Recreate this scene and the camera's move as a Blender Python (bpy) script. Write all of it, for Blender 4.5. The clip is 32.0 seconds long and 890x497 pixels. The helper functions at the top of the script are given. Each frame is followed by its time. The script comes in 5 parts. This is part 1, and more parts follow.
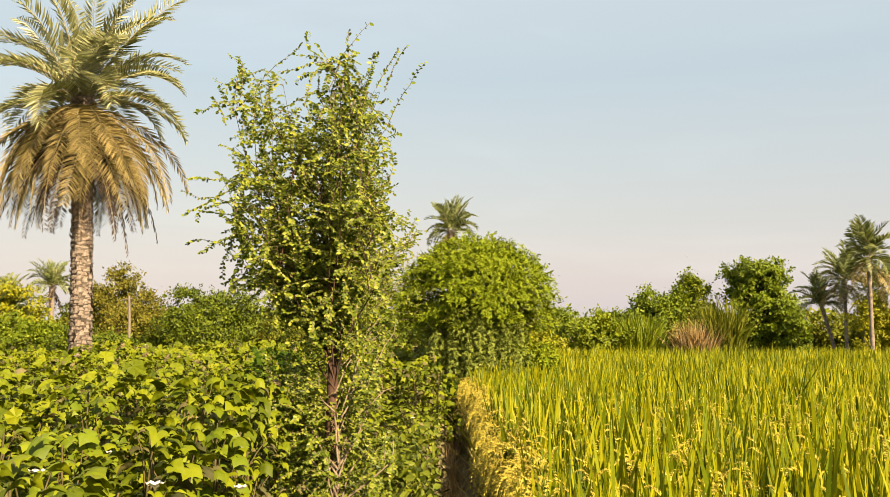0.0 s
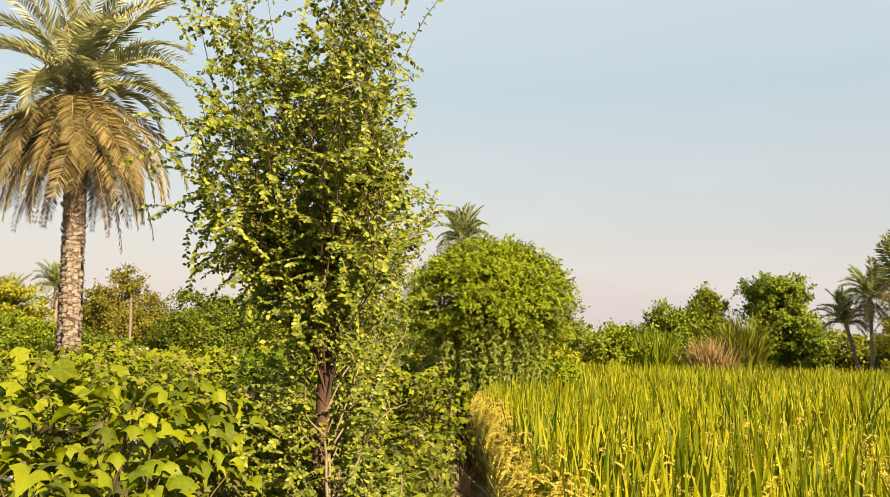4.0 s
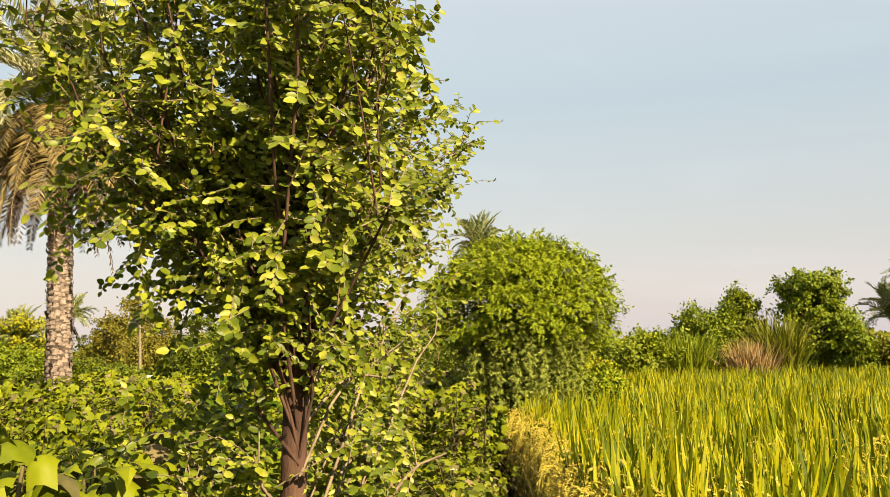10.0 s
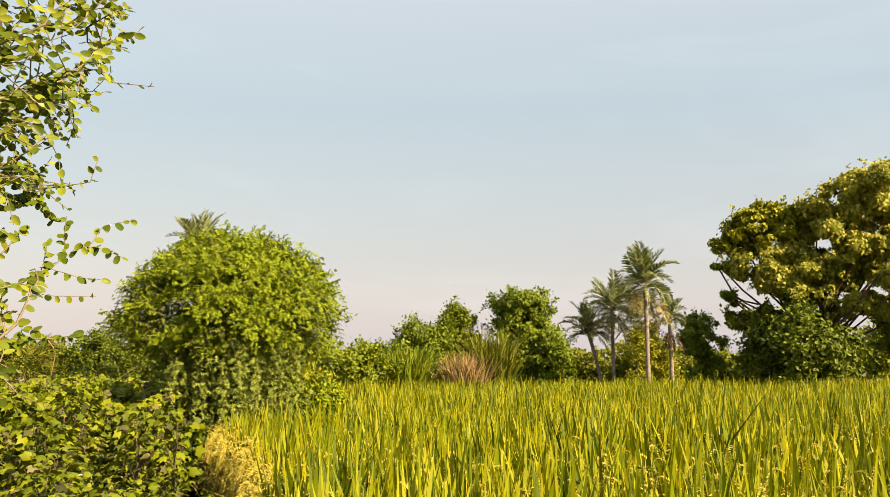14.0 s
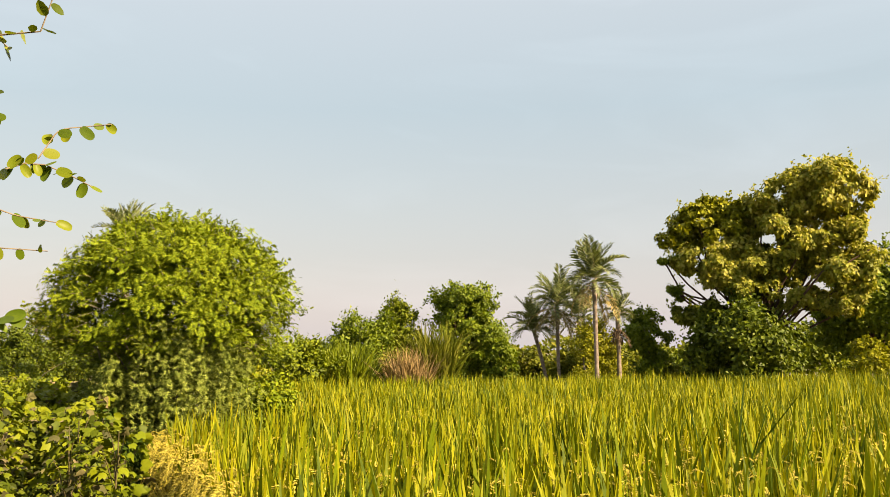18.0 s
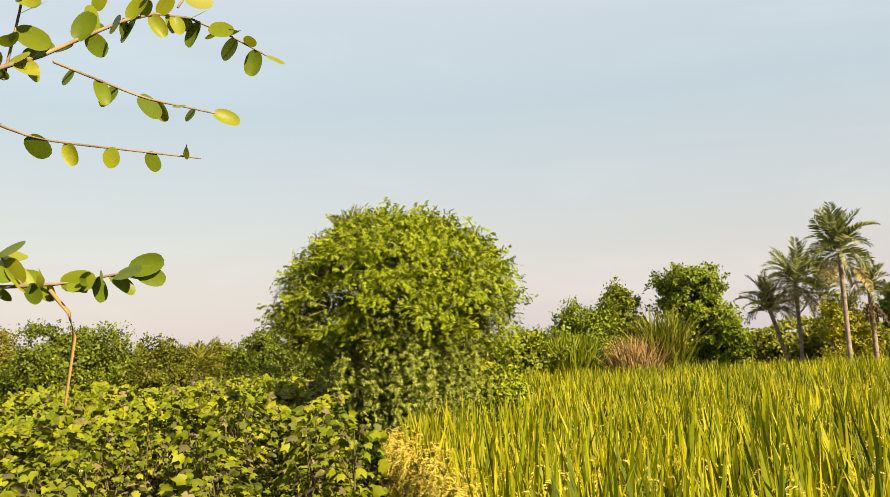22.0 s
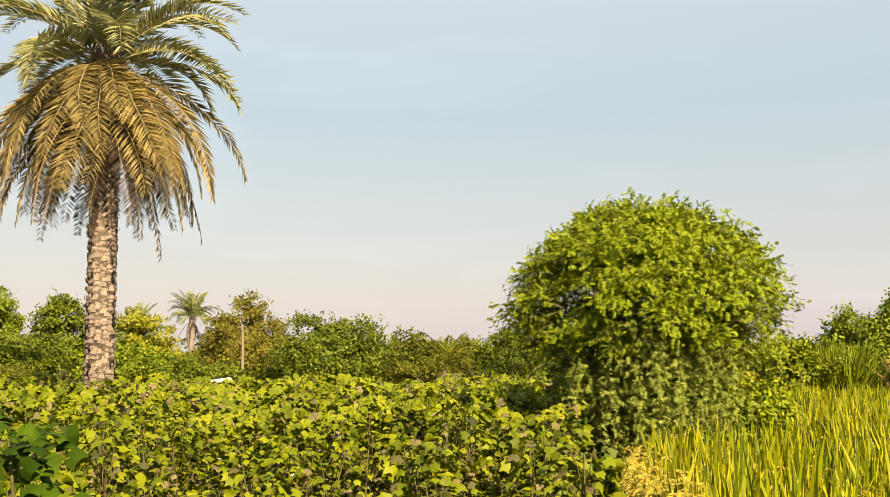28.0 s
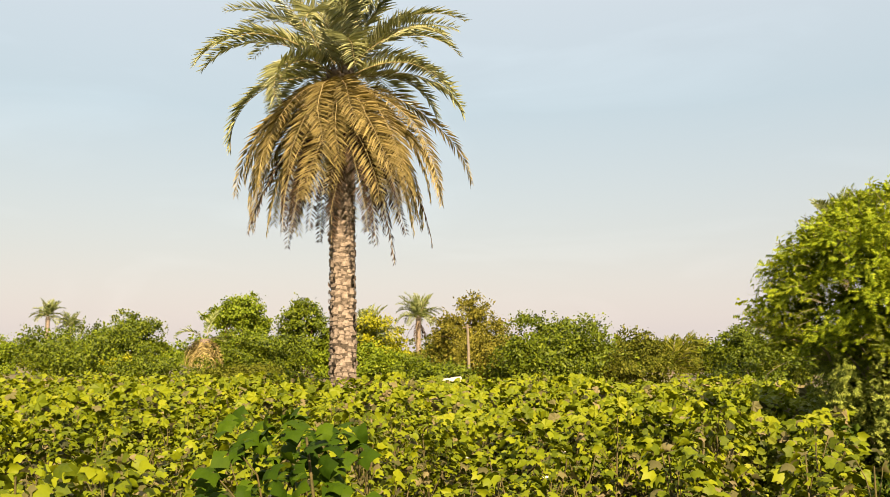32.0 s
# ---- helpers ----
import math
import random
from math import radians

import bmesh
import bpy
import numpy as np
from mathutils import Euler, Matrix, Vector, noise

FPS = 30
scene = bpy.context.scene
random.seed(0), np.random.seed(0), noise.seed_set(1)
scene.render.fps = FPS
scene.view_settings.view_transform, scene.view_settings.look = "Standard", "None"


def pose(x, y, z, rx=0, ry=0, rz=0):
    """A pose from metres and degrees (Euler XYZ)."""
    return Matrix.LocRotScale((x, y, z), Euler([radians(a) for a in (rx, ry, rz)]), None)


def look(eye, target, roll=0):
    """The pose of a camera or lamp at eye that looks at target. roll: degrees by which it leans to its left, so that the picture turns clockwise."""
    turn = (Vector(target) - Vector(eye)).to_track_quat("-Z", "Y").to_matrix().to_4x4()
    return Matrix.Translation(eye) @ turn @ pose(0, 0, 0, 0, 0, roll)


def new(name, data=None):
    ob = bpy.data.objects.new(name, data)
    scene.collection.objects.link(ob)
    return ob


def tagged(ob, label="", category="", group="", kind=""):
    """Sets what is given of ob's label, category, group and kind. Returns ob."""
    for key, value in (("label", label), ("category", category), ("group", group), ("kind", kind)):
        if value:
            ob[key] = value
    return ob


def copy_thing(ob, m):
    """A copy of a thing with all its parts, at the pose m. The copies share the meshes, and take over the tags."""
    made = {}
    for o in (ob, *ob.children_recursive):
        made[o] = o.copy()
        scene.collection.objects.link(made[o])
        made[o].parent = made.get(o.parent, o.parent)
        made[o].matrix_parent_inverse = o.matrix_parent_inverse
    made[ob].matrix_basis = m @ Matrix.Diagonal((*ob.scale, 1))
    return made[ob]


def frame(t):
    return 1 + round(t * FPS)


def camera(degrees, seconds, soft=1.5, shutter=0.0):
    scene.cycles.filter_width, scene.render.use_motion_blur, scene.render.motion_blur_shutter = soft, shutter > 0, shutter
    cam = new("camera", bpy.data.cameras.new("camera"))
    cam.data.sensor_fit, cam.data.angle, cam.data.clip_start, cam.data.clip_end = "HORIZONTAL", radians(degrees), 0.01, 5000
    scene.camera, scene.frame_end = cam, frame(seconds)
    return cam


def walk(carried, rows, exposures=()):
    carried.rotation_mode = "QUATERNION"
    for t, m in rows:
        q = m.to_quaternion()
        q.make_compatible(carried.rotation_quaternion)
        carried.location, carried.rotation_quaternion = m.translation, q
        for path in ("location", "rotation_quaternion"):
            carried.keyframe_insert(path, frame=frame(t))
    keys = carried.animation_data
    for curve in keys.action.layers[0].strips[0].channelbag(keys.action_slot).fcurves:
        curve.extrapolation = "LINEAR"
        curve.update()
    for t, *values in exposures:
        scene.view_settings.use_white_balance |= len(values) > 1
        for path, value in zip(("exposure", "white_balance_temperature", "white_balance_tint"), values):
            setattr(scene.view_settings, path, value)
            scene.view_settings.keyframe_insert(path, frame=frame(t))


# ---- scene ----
cam = camera(55.51, 32.0, soft=0.42)
walk(cam, [
    (0.0, look((0.019, -0.022, 1.528), (-0.008, 9.939, 2.413), -0.27)),
    (1.0, look((-0.011, 0.094, 1.522), (-0.037, 10.053, 2.426), 0.37)),
    (2.0, look((-0.008, 0.349, 1.501), (-0.048, 10.306, 2.425), -0.56)),
    (3.0, look((-0.050, 0.736, 1.485), (-0.132, 10.684, 2.498), 0.12)),
    (3.5, look((-0.060, 0.841, 1.483), (-0.145, 10.788, 2.500), 0.95)),
    (5.5, look((-0.063, 1.139, 1.472), (-0.235, 11.081, 2.531), 1.19)),
    (6.0, look((-0.065, 1.248, 1.467), (-0.251, 11.189, 2.538), 1.30)),
    (7.0, look((-0.087, 1.410, 1.460), (-0.278, 11.354, 2.502), 0.54)),
    (8.0, look((-0.084, 1.598, 1.461), (-0.339, 11.538, 2.521), 0.15)),
    (9.0, look((-0.160, 1.950, 1.444), (-0.376, 11.880, 2.606), -0.31)),
    (10.0, look((-0.166, 2.214, 1.440), (-0.448, 12.138, 2.640), -1.37)),
    (11.0, look((-0.174, 2.293, 1.427), (-0.354, 12.213, 2.676), -1.31)),
    (11.5, look((-0.166, 2.339, 1.422), (0.126, 12.251, 2.716), -0.62)),
    (12.0, look((-0.150, 2.427, 1.427), (0.925, 12.289, 2.690), -0.76)),
    (12.5, look((-0.108, 2.548, 1.414), (1.718, 12.296, 2.697), -0.84)),
    (13.0, look((-0.029, 2.714, 1.425), (2.402, 12.331, 2.696), -0.83)),
    (13.5, look((-0.005, 2.848, 1.430), (2.681, 12.397, 2.694), -1.00)),
    (14.0, look((-0.021, 2.947, 1.429), (2.844, 12.443, 2.704), -0.39)),
    (15.0, look((-0.049, 3.152, 1.422), (3.319, 12.477, 2.728), -0.02)),
    (15.5, look((-0.035, 3.253, 1.426), (3.544, 12.499, 2.730), 0.89)),
    (17.5, look((-0.114, 3.616, 1.440), (3.728, 12.767, 2.661), 0.07)),
    (18.0, look((-0.127, 3.705, 1.435), (3.495, 12.945, 2.658), -0.60)),
    (18.5, look((-0.141, 3.779, 1.436), (3.057, 13.167, 2.714), -0.53)),
    (19.0, look((-0.139, 3.859, 1.429), (2.451, 13.436, 2.681), -1.53)),
    (19.5, look((-0.114, 3.939, 1.431), (1.716, 13.682, 2.744), -1.99)),
    (20.0, look((-0.115, 3.984, 1.436), (1.312, 13.790, 2.775), -2.48)),
    (21.0, look((-0.105, 4.092, 1.418), (1.123, 13.936, 2.678), -2.65)),
    (22.0, look((-0.109, 4.184, 1.420), (1.103, 14.038, 2.617), -2.84)),
    (23.0, look((-0.090, 4.328, 1.418), (0.961, 14.186, 2.732), -3.61)),
    (24.0, look((-0.072, 4.400, 1.418), (0.882, 14.270, 2.711), -2.88)),
    (24.5, look((-0.081, 4.402, 1.431), (0.867, 14.271, 2.736), -2.06)),
    (26.5, look((-0.000, 4.749, 1.447), (-0.270, 14.667, 2.701), 0.30)),
    (27.0, look((0.005, 4.764, 1.456), (-0.797, 14.653, 2.706), -0.37)),
    (28.0, look((-0.028, 4.814, 1.469), (-1.715, 14.590, 2.731), -0.29)),
    (29.0, look((-0.080, 4.828, 1.468), (-2.426, 14.468, 2.721), -0.17)),
    (30.0, look((-0.125, 4.853, 1.469), (-3.086, 14.320, 2.740), -0.16)),
    (31.0, look((-0.159, 4.866, 1.464), (-3.691, 14.131, 2.763), -0.25)),
    (32.0, look((-0.196, 4.873, 1.472), (-4.314, 13.897, 2.741), -0.27)),
], exposures=[(0.0, 1.75, 7150, 18), (32.0, 1.75, 7150, 18)])


# ---- sky, sun ----
world = bpy.data.worlds.new("world")
scene.world = world
world.use_nodes = True
wn = world.node_tree.nodes
wl = world.node_tree.links
sky = wn.new("ShaderNodeTexSky")
sky.sky_type = "NISHITA"
sky.sun_disc = False
sky.sun_elevation = radians(32)
sky.sun_rotation = radians(143)
sky.air_density = 2.2
sky.dust_density = 1.5
sky.ozone_density = 2.5
wn["Background"].inputs["Strength"].default_value = 0.040
# thin haze over the blue: warm and pale at the horizon, bluer above, with faint wisps of high cloud
way = wn.new("ShaderNodeTexCoord")
split = wn.new("ShaderNodeSeparateXYZ")
wl.new(way.outputs["Generated"], split.inputs[0])
band = wn.new("ShaderNodeValToRGB")
for stop, (at_height, tone) in zip([band.color_ramp.elements[0], band.color_ramp.elements[1], band.color_ramp.elements.new(0.12), band.color_ramp.elements.new(0.28)],
                                   [(0.0, (0.588, 0.606, 0.662)), (0.60, (0.20, 0.33, 0.48)), (0.12, (0.486, 0.562, 0.632)), (0.28, (0.415, 0.548, 0.640))]):
    stop.position, stop.color = at_height, (*tone, 1)
wl.new(split.outputs["Z"], band.inputs["Fac"])
stretch_sky = wn.new("ShaderNodeMapping")
stretch_sky.inputs["Scale"].default_value = (1.6, 1.6, 6.0)
stretch_sky.inputs["Rotation"].default_value = (0.25, 0.1, 0.4)
wl.new(way.outputs["Generated"], stretch_sky.inputs["Vector"])
wisp = wn.new("ShaderNodeTexNoise")
wisp.inputs["Scale"].default_value = 2.2
wisp.inputs["Detail"].default_value = 7
wisp.inputs["Distortion"].default_value = 0.8
wl.new(stretch_sky.outputs[0], wisp.inputs["Vector"])
thin = wn.new("ShaderNodeMapRange")
thin.inputs["From Min"].default_value, thin.inputs["From Max"].default_value = 0.50, 0.78
thin.inputs["To Min"].default_value, thin.inputs["To Max"].default_value = 10.0, 10.9
wl.new(wisp.outputs["Fac"], thin.inputs["Value"])
glow = wn.new("ShaderNodeVectorMath")
glow.operation = "SCALE"
wl.new(band.outputs["Color"], glow.inputs[0])
wl.new(thin.outputs[0], glow.inputs["Scale"])
haze = wn.new("ShaderNodeMix")
haze.data_type = "RGBA"
haze.inputs[0].default_value = 0.72
wl.new(sky.outputs["Color"], haze.inputs[6])
wl.new(glow.outputs[0], haze.inputs[7])
wl.new(haze.outputs[2], wn["Background"].inputs["Color"])

sun_data = bpy.data.lights.new("sun", "SUN")
sun_data.energy = 5.0
sun_data.angle = radians(0.6)
sun_data.color = (1.0, 0.83, 0.56)
sun = new("sun", sun_data)
sun.matrix_world = look((12.0, -16.0, 12.5), (0, 0, 0))


# ---- materials ----
def ramp_colour(nodes, links, fac, stops):
    r = nodes.new("ShaderNodeValToRGB")
    while len(r.color_ramp.elements) < len(stops):
        r.color_ramp.elements.new(0.5)
    for e, (p, c) in zip(r.color_ramp.elements, stops):
        e.position = p
        e.color = (*c, 1)
    links.new(fac, r.inputs["Fac"])
    return r.outputs["Color"]


def leafy(name, stops, rough=0.5, through_light=0.3, glow=(1.3, 1.25, 0.5), patch=1.5, spec=0.15, per="island"):
    """A leaf: each one takes its own shade, larger patches drift, and light passes through."""
    m = bpy.data.materials.new(name)
    m.use_nodes = True
    n, l = m.node_tree.nodes, m.node_tree.links
    p = n["Principled BSDF"]
    if per == "island":
        own = n.new("ShaderNodeNewGeometry").outputs["Random Per Island"]
    else:
        own = n.new("ShaderNodeObjectInfo").outputs["Random"]
    pos = n.new("ShaderNodeTexCoord")
    big = n.new("ShaderNodeTexNoise")
    big.inputs["Scale"].default_value = patch
    big.inputs["Detail"].default_value = 3
    l.new(pos.outputs["Object"], big.inputs["Vector"])
    fine = n.new("ShaderNodeTexNoise")
    fine.inputs["Scale"].default_value = 60
    fine.inputs["Detail"].default_value = 2
    l.new(pos.outputs["Object"], fine.inputs["Vector"])
    a = n.new("ShaderNodeMath")
    a.operation = "MULTIPLY_ADD"
    a.inputs[1].default_value = 0.55
    l.new(own, a.inputs[0])
    b = n.new("ShaderNodeMath")
    b.operation = "MULTIPLY_ADD"
    b.inputs[1].default_value = 0.45
    b.inputs[2].default_value = -0.07
    l.new(big.outputs["Fac"], b.inputs[0])
    l.new(b.outputs[0], a.inputs[2])
    c = n.new("ShaderNodeMath")
    c.operation = "MULTIPLY_ADD"
    c.inputs[1].default_value = 0.22
    l.new(fine.outputs["Fac"], c.inputs[0])
    l.new(a.outputs[0], c.inputs[2])
    col = ramp_colour(n, l, c.outputs[0], stops)
    l.new(col, p.inputs["Base Color"])
    p.inputs["Roughness"].default_value = rough
    p.inputs["Specular IOR Level"].default_value = spec
    if through_light > 0:
        tint = n.new("ShaderNodeMix")
        tint.data_type = "RGBA"
        tint.blend_type = "MULTIPLY"
        tint.inputs[0].default_value = 1.0
        l.new(col, tint.inputs[6])
        tint.inputs[7].default_value = (*glow, 1)
        tr = n.new("ShaderNodeBsdfTranslucent")
        l.new(tint.outputs[2], tr.inputs["Color"])
        mix = n.new("ShaderNodeMixShader")
        mix.inputs[0].default_value = through_light
        l.new(p.outputs[0], mix.inputs[1])
        l.new(tr.outputs[0], mix.inputs[2])
        l.new(mix.outputs[0], n["Material Output"].inputs["Surface"])
    return m


def barky(name, dark, light, scale=8.0, stretch=(1, 1, 0.25), rough=0.9, bump=0.6):
    m = bpy.data.materials.new(name)
    m.use_nodes = True
    n, l = m.node_tree.nodes, m.node_tree.links
    p = n["Principled BSDF"]
    pos = n.new("ShaderNodeTexCoord")
    mp = n.new("ShaderNodeMapping")
    mp.inputs["Scale"].default_value = stretch
    l.new(pos.outputs["Object"], mp.inputs["Vector"])
    t = n.new("ShaderNodeTexNoise")
    t.inputs["Scale"].default_value = scale
    t.inputs["Detail"].default_value = 8
    t.inputs["Roughness"].default_value = 0.65
    l.new(mp.outputs[0], t.inputs["Vector"])
    col = ramp_colour(n, l, t.outputs["Fac"], [(0.32, dark), (0.68, light)])
    l.new(col, p.inputs["Base Color"])
    p.inputs["Roughness"].default_value = rough
    p.inputs["Specular IOR Level"].default_value = 0.2
    bp = n.new("ShaderNodeBump")
    bp.inputs["Strength"].default_value = bump
    bp.inputs["Distance"].default_value = 0.02
    l.new(t.outputs["Fac"], bp.inputs["Height"])
    l.new(bp.outputs[0], p.inputs["Normal"])
    return m


COTTON = leafy("cotton leaf", [(0.15, (0.030, 0.046, 0.002)), (0.45, (0.095, 0.122, 0.004)), (0.75, (0.140, 0.162, 0.005)), (1.00, (0.182, 0.186, 0.012))], 0.55, 0.12, spec=0.12)
COTTON_DRY = leafy("dusty leaf", [(0.20, (0.024, 0.028, 0.008)), (0.55, (0.092, 0.086, 0.030)), (0.90, (0.200, 0.155, 0.080))], 0.7, 0.12, (1.1, 1.0, 0.6))
WEED = leafy("weed leaf", [(0.20, (0.018, 0.030, 0.002)), (0.60, (0.094, 0.118, 0.007)), (0.95, (0.175, 0.180, 0.026))], 0.55, 0.14)
JUJUBE = leafy("jujube leaf", [(0.15, (0.018, 0.036, 0.004)), (0.42, (0.080, 0.114, 0.009)), (0.72, (0.190, 0.225, 0.018)), (0.97, (0.310, 0.305, 0.060))], 0.42, 0.28, (1.25, 1.2, 0.45), patch=3.0, spec=0.2)
ACACIA = leafy("acacia leaf", [(0.10, (0.030, 0.054, 0.004)), (0.50, (0.130, 0.180, 0.008)), (0.90, (0.240, 0.278, 0.015))], 0.6, 0.18, spec=0.06)
# same acacia leaf, greyed: the shade under the dome is put into its colour
ACACIA_SHADED = leafy("shaded acacia leaf", [(0.10, (0.030, 0.046, 0.008)), (0.50, (0.118, 0.152, 0.022)), (0.90, (0.218, 0.248, 0.052))], 0.6, 0.14, spec=0.05)
TREE_DEEP = leafy("deep green leaf", [(0.10, (0.026, 0.046, 0.003)), (0.50, (0.100, 0.146, 0.007)), (0.90, (0.190, 0.232, 0.015))], 0.5, 0.24)
TREE_MID = leafy("mid green leaf", [(0.10, (0.028, 0.046, 0.002)), (0.50, (0.104, 0.140, 0.005)), (0.90, (0.182, 0.212, 0.010))], 0.5, 0.20)
TREE_YEL = leafy("yellow green leaf", [(0.10, (0.056, 0.064, 0.002)), (0.50, (0.175, 0.185, 0.005)), (0.90, (0.260, 0.255, 0.012))], 0.5, 0.2)
TREE_OLIVE = leafy("olive leaf", [(0.10, (0.028, 0.040, 0.004)), (0.50, (0.102, 0.120, 0.010)), (0.90, (0.185, 0.182, 0.026))], 0.6, 0.18, spec=0.05)
RUSSET = leafy("russet leaf", [(0.10, (0.036, 0.034, 0.006)), (0.50, (0.112, 0.108, 0.013)), (0.90, (0.195, 0.170, 0.032))], 0.6, 0.18, spec=0.05)
HEDGE = leafy("hedge leaf", [(0.10, (0.014, 0.027, 0.002)), (0.50, (0.060, 0.088, 0.004)), (0.90, (0.130, 0.160, 0.009))], 0.5, 0.16)
HEDGE_OLIVE = leafy("dull hedge leaf", [(0.10, (0.016, 0.024, 0.003)), (0.50, (0.064, 0.077, 0.007)), (0.90, (0.130, 0.132, 0.019))], 0.6, 0.15, spec=0.05)
SHRUB = leafy("dark shrub leaf", [(0.10, (0.010, 0.024, 0.003)), (0.50, (0.034, 0.062, 0.006)), (0.90, (0.075, 0.112, 0.010))], 0.5, 0.15, spec=0.1)
# green stems and sheaths, darkened in colour for the shade low in the rice
RICE_STALK_SHADED = leafy("shaded rice stalk", [(0.15, (0.012, 0.028, 0.002)), (0.50, (0.045, 0.075, 0.003)), (0.90, (0.120, 0.135, 0.006))], 0.6, 0.12, (1.25, 1.2, 0.3), patch=0.8)
BIG_LEAF = leafy("mixed broad leaf", [(0.15, (0.060, 0.080, 0.004)), (0.40, (0.200, 0.222, 0.022)), (0.62, (0.320, 0.310, 0.045)), (0.95, (0.430, 0.375, 0.110))], 0.5, 0.34, patch=0.45)
RICE = leafy("rice blade", [(0.10, (0.010, 0.026, 0.002)), (0.32, (0.062, 0.092, 0.002)), (0.54, (0.170, 0.186, 0.003)), (0.97, (0.300, 0.274, 0.005))], 0.6, 0.18, (1.25, 1.2, 0.3), patch=0.6)
RICE_FLAG = leafy("rice flag leaf", [(0.15, (0.022, 0.046, 0.002)), (0.50, (0.105, 0.138, 0.003)), (0.90, (0.220, 0.215, 0.006))], 0.55, 0.2, (1.25, 1.2, 0.3), patch=2.0, spec=0.08)
RICE_EAR = leafy("rice ear", [(0.20, (0.22, 0.178, 0.020)), (0.60, (0.36, 0.305, 0.040)), (0.95, (0.47, 0.400, 0.085))], 0.6, 0.2, (1.1, 1.05, 0.4))
RICE_STRAW = leafy("rice straw", [(0.20, (0.100, 0.080, 0.020)), (0.60, (0.270, 0.225, 0.060)), (0.95, (0.370, 0.320, 0.120))], 0.7, 0.15, (1.1, 1.0, 0.5))
PALM_GREEN = leafy("palm leaflet", [(0.20, (0.095, 0.112, 0.046)), (0.55, (0.240, 0.255, 0.112)), (0.90, (0.430, 0.430, 0.225))], 0.38, 0.16, (1.1, 1.1, 0.5), spec=0.5)
PALM_FAR = leafy("far palm leaflet", [(0.20, (0.050, 0.070, 0.020)), (0.55, (0.140, 0.170, 0.048)), (0.90, (0.250, 0.275, 0.105))], 0.45, 0.16, (1.1, 1.1, 0.5), spec=0.3)
PALM_DRY = leafy("dry palm leaflet", [(0.20, (0.085, 0.064, 0.022)), (0.50, (0.220, 0.176, 0.062)), (0.90, (0.400, 0.330, 0.145))], 0.6, 0.15, (1.1, 1.0, 0.5))
PALM_DEAD = leafy("dead palm leaflet", [(0.20, (0.018, 0.013, 0.009)), (0.60, (0.05, 0.033, 0.02)), (0.95, (0.11, 0.07, 0.04))], 0.8, 0.05)
DRY_STALK = leafy("dry stalk", [(0.20, (0.116, 0.079, 0.032)), (0.60, (0.244, 0.168, 0.067)), (0.95, (0.302, 0.220, 0.107))], 0.8, 0.12, (1.1, 1.0, 0.5))
FLOWER = leafy("cotton petal", [(0.20, (0.432, 0.415, 0.344)), (0.80, (0.612, 0.590, 0.546))], 0.6, 0.18, (1.0, 1.0, 0.8))
PALM_BARK = barky("palm boot", (0.080, 0.062, 0.048), (0.262, 0.215, 0.172), 14, (1, 1, 1))
PALM_CORE = barky("palm core", (0.066, 0.046, 0.030), (0.172, 0.125, 0.086), 12, (1, 1, 0.6))
RACHIS = barky("palm rib", (0.172, 0.132, 0.053), (0.277, 0.224, 0.106), 6, (1, 1, 1), 0.6, 0.2)
BARK = barky("brown bark", (0.023, 0.013, 0.009), (0.099, 0.056, 0.036), 18, (1, 1, 0.2))
BARK_GREY = barky("grey bark", (0.079, 0.066, 0.053), (0.238, 0.211, 0.119), 14, (1, 1, 0.25))
TWIG = barky("twig", (0.085, 0.062, 0.038), (0.210, 0.170, 0.110), 40, (1, 1, 1), 0.8, 0.2)
STEM_GREEN = barky("green stem", (0.040, 0.040, 0.013), (0.112, 0.086, 0.033), 30, (1, 1, 1), 0.7, 0.2)
POLE_WOOD = barky("weathered pole", (0.10, 0.08, 0.06), (0.20, 0.17, 0.12), 10, (4, 4, 0.4))
PLASTER = barky("pale plaster", (0.383, 0.356, 0.310), (0.502, 0.482, 0.442), 3, (1, 1, 1), 0.9, 0.15)


def soil_material():
    m = bpy.data.materials.new("field soil")
    m.use_nodes = True
    n, l = m.node_tree.nodes, m.node_tree.links
    p = n["Principled BSDF"]
    pos = n.new("ShaderNodeTexCoord")
    a = n.new("ShaderNodeTexNoise")
    a.inputs["Scale"].default_value = 0.35
    a.inputs["Detail"].default_value = 6
    l.new(pos.outputs["Object"], a.inputs["Vector"])
    b = n.new("ShaderNodeTexNoise")
    b.inputs["Scale"].default_value = 14
    b.inputs["Detail"].default_value = 8
    l.new(pos.outputs["Object"], b.inputs["Vector"])
    earth = ramp_colour(n, l, b.outputs["Fac"], [(0.3, (0.058, 0.039, 0.023)), (0.7, (0.163, 0.117, 0.072))])
    grass = ramp_colour(n, l, b.outputs["Fac"], [(0.3, (0.039, 0.046, 0.010)), (0.7, (0.124, 0.117, 0.033))])
    mix = n.new("ShaderNodeMix")
    mix.data_type = "RGBA"
    l.new(ramp_colour(n, l, a.outputs["Fac"], [(0.42, (0, 0, 0)), (0.58, (1, 1, 1))]), mix.inputs[0])
    l.new(earth, mix.inputs[6])
    l.new(grass, mix.inputs[7])
    l.new(mix.outputs[2], p.inputs["Base Color"])
    p.inputs["Roughness"].default_value = 0.95
    bp = n.new("ShaderNodeBump")
    bp.inputs["Strength"].default_value = 0.7
    bp.inputs["Distance"].default_value = 0.03
    l.new(b.outputs["Fac"], bp.inputs["Height"])
    l.new(bp.outputs[0], p.inputs["Normal"])
    return m


SOIL = soil_material()


# ---- mesh tools ----


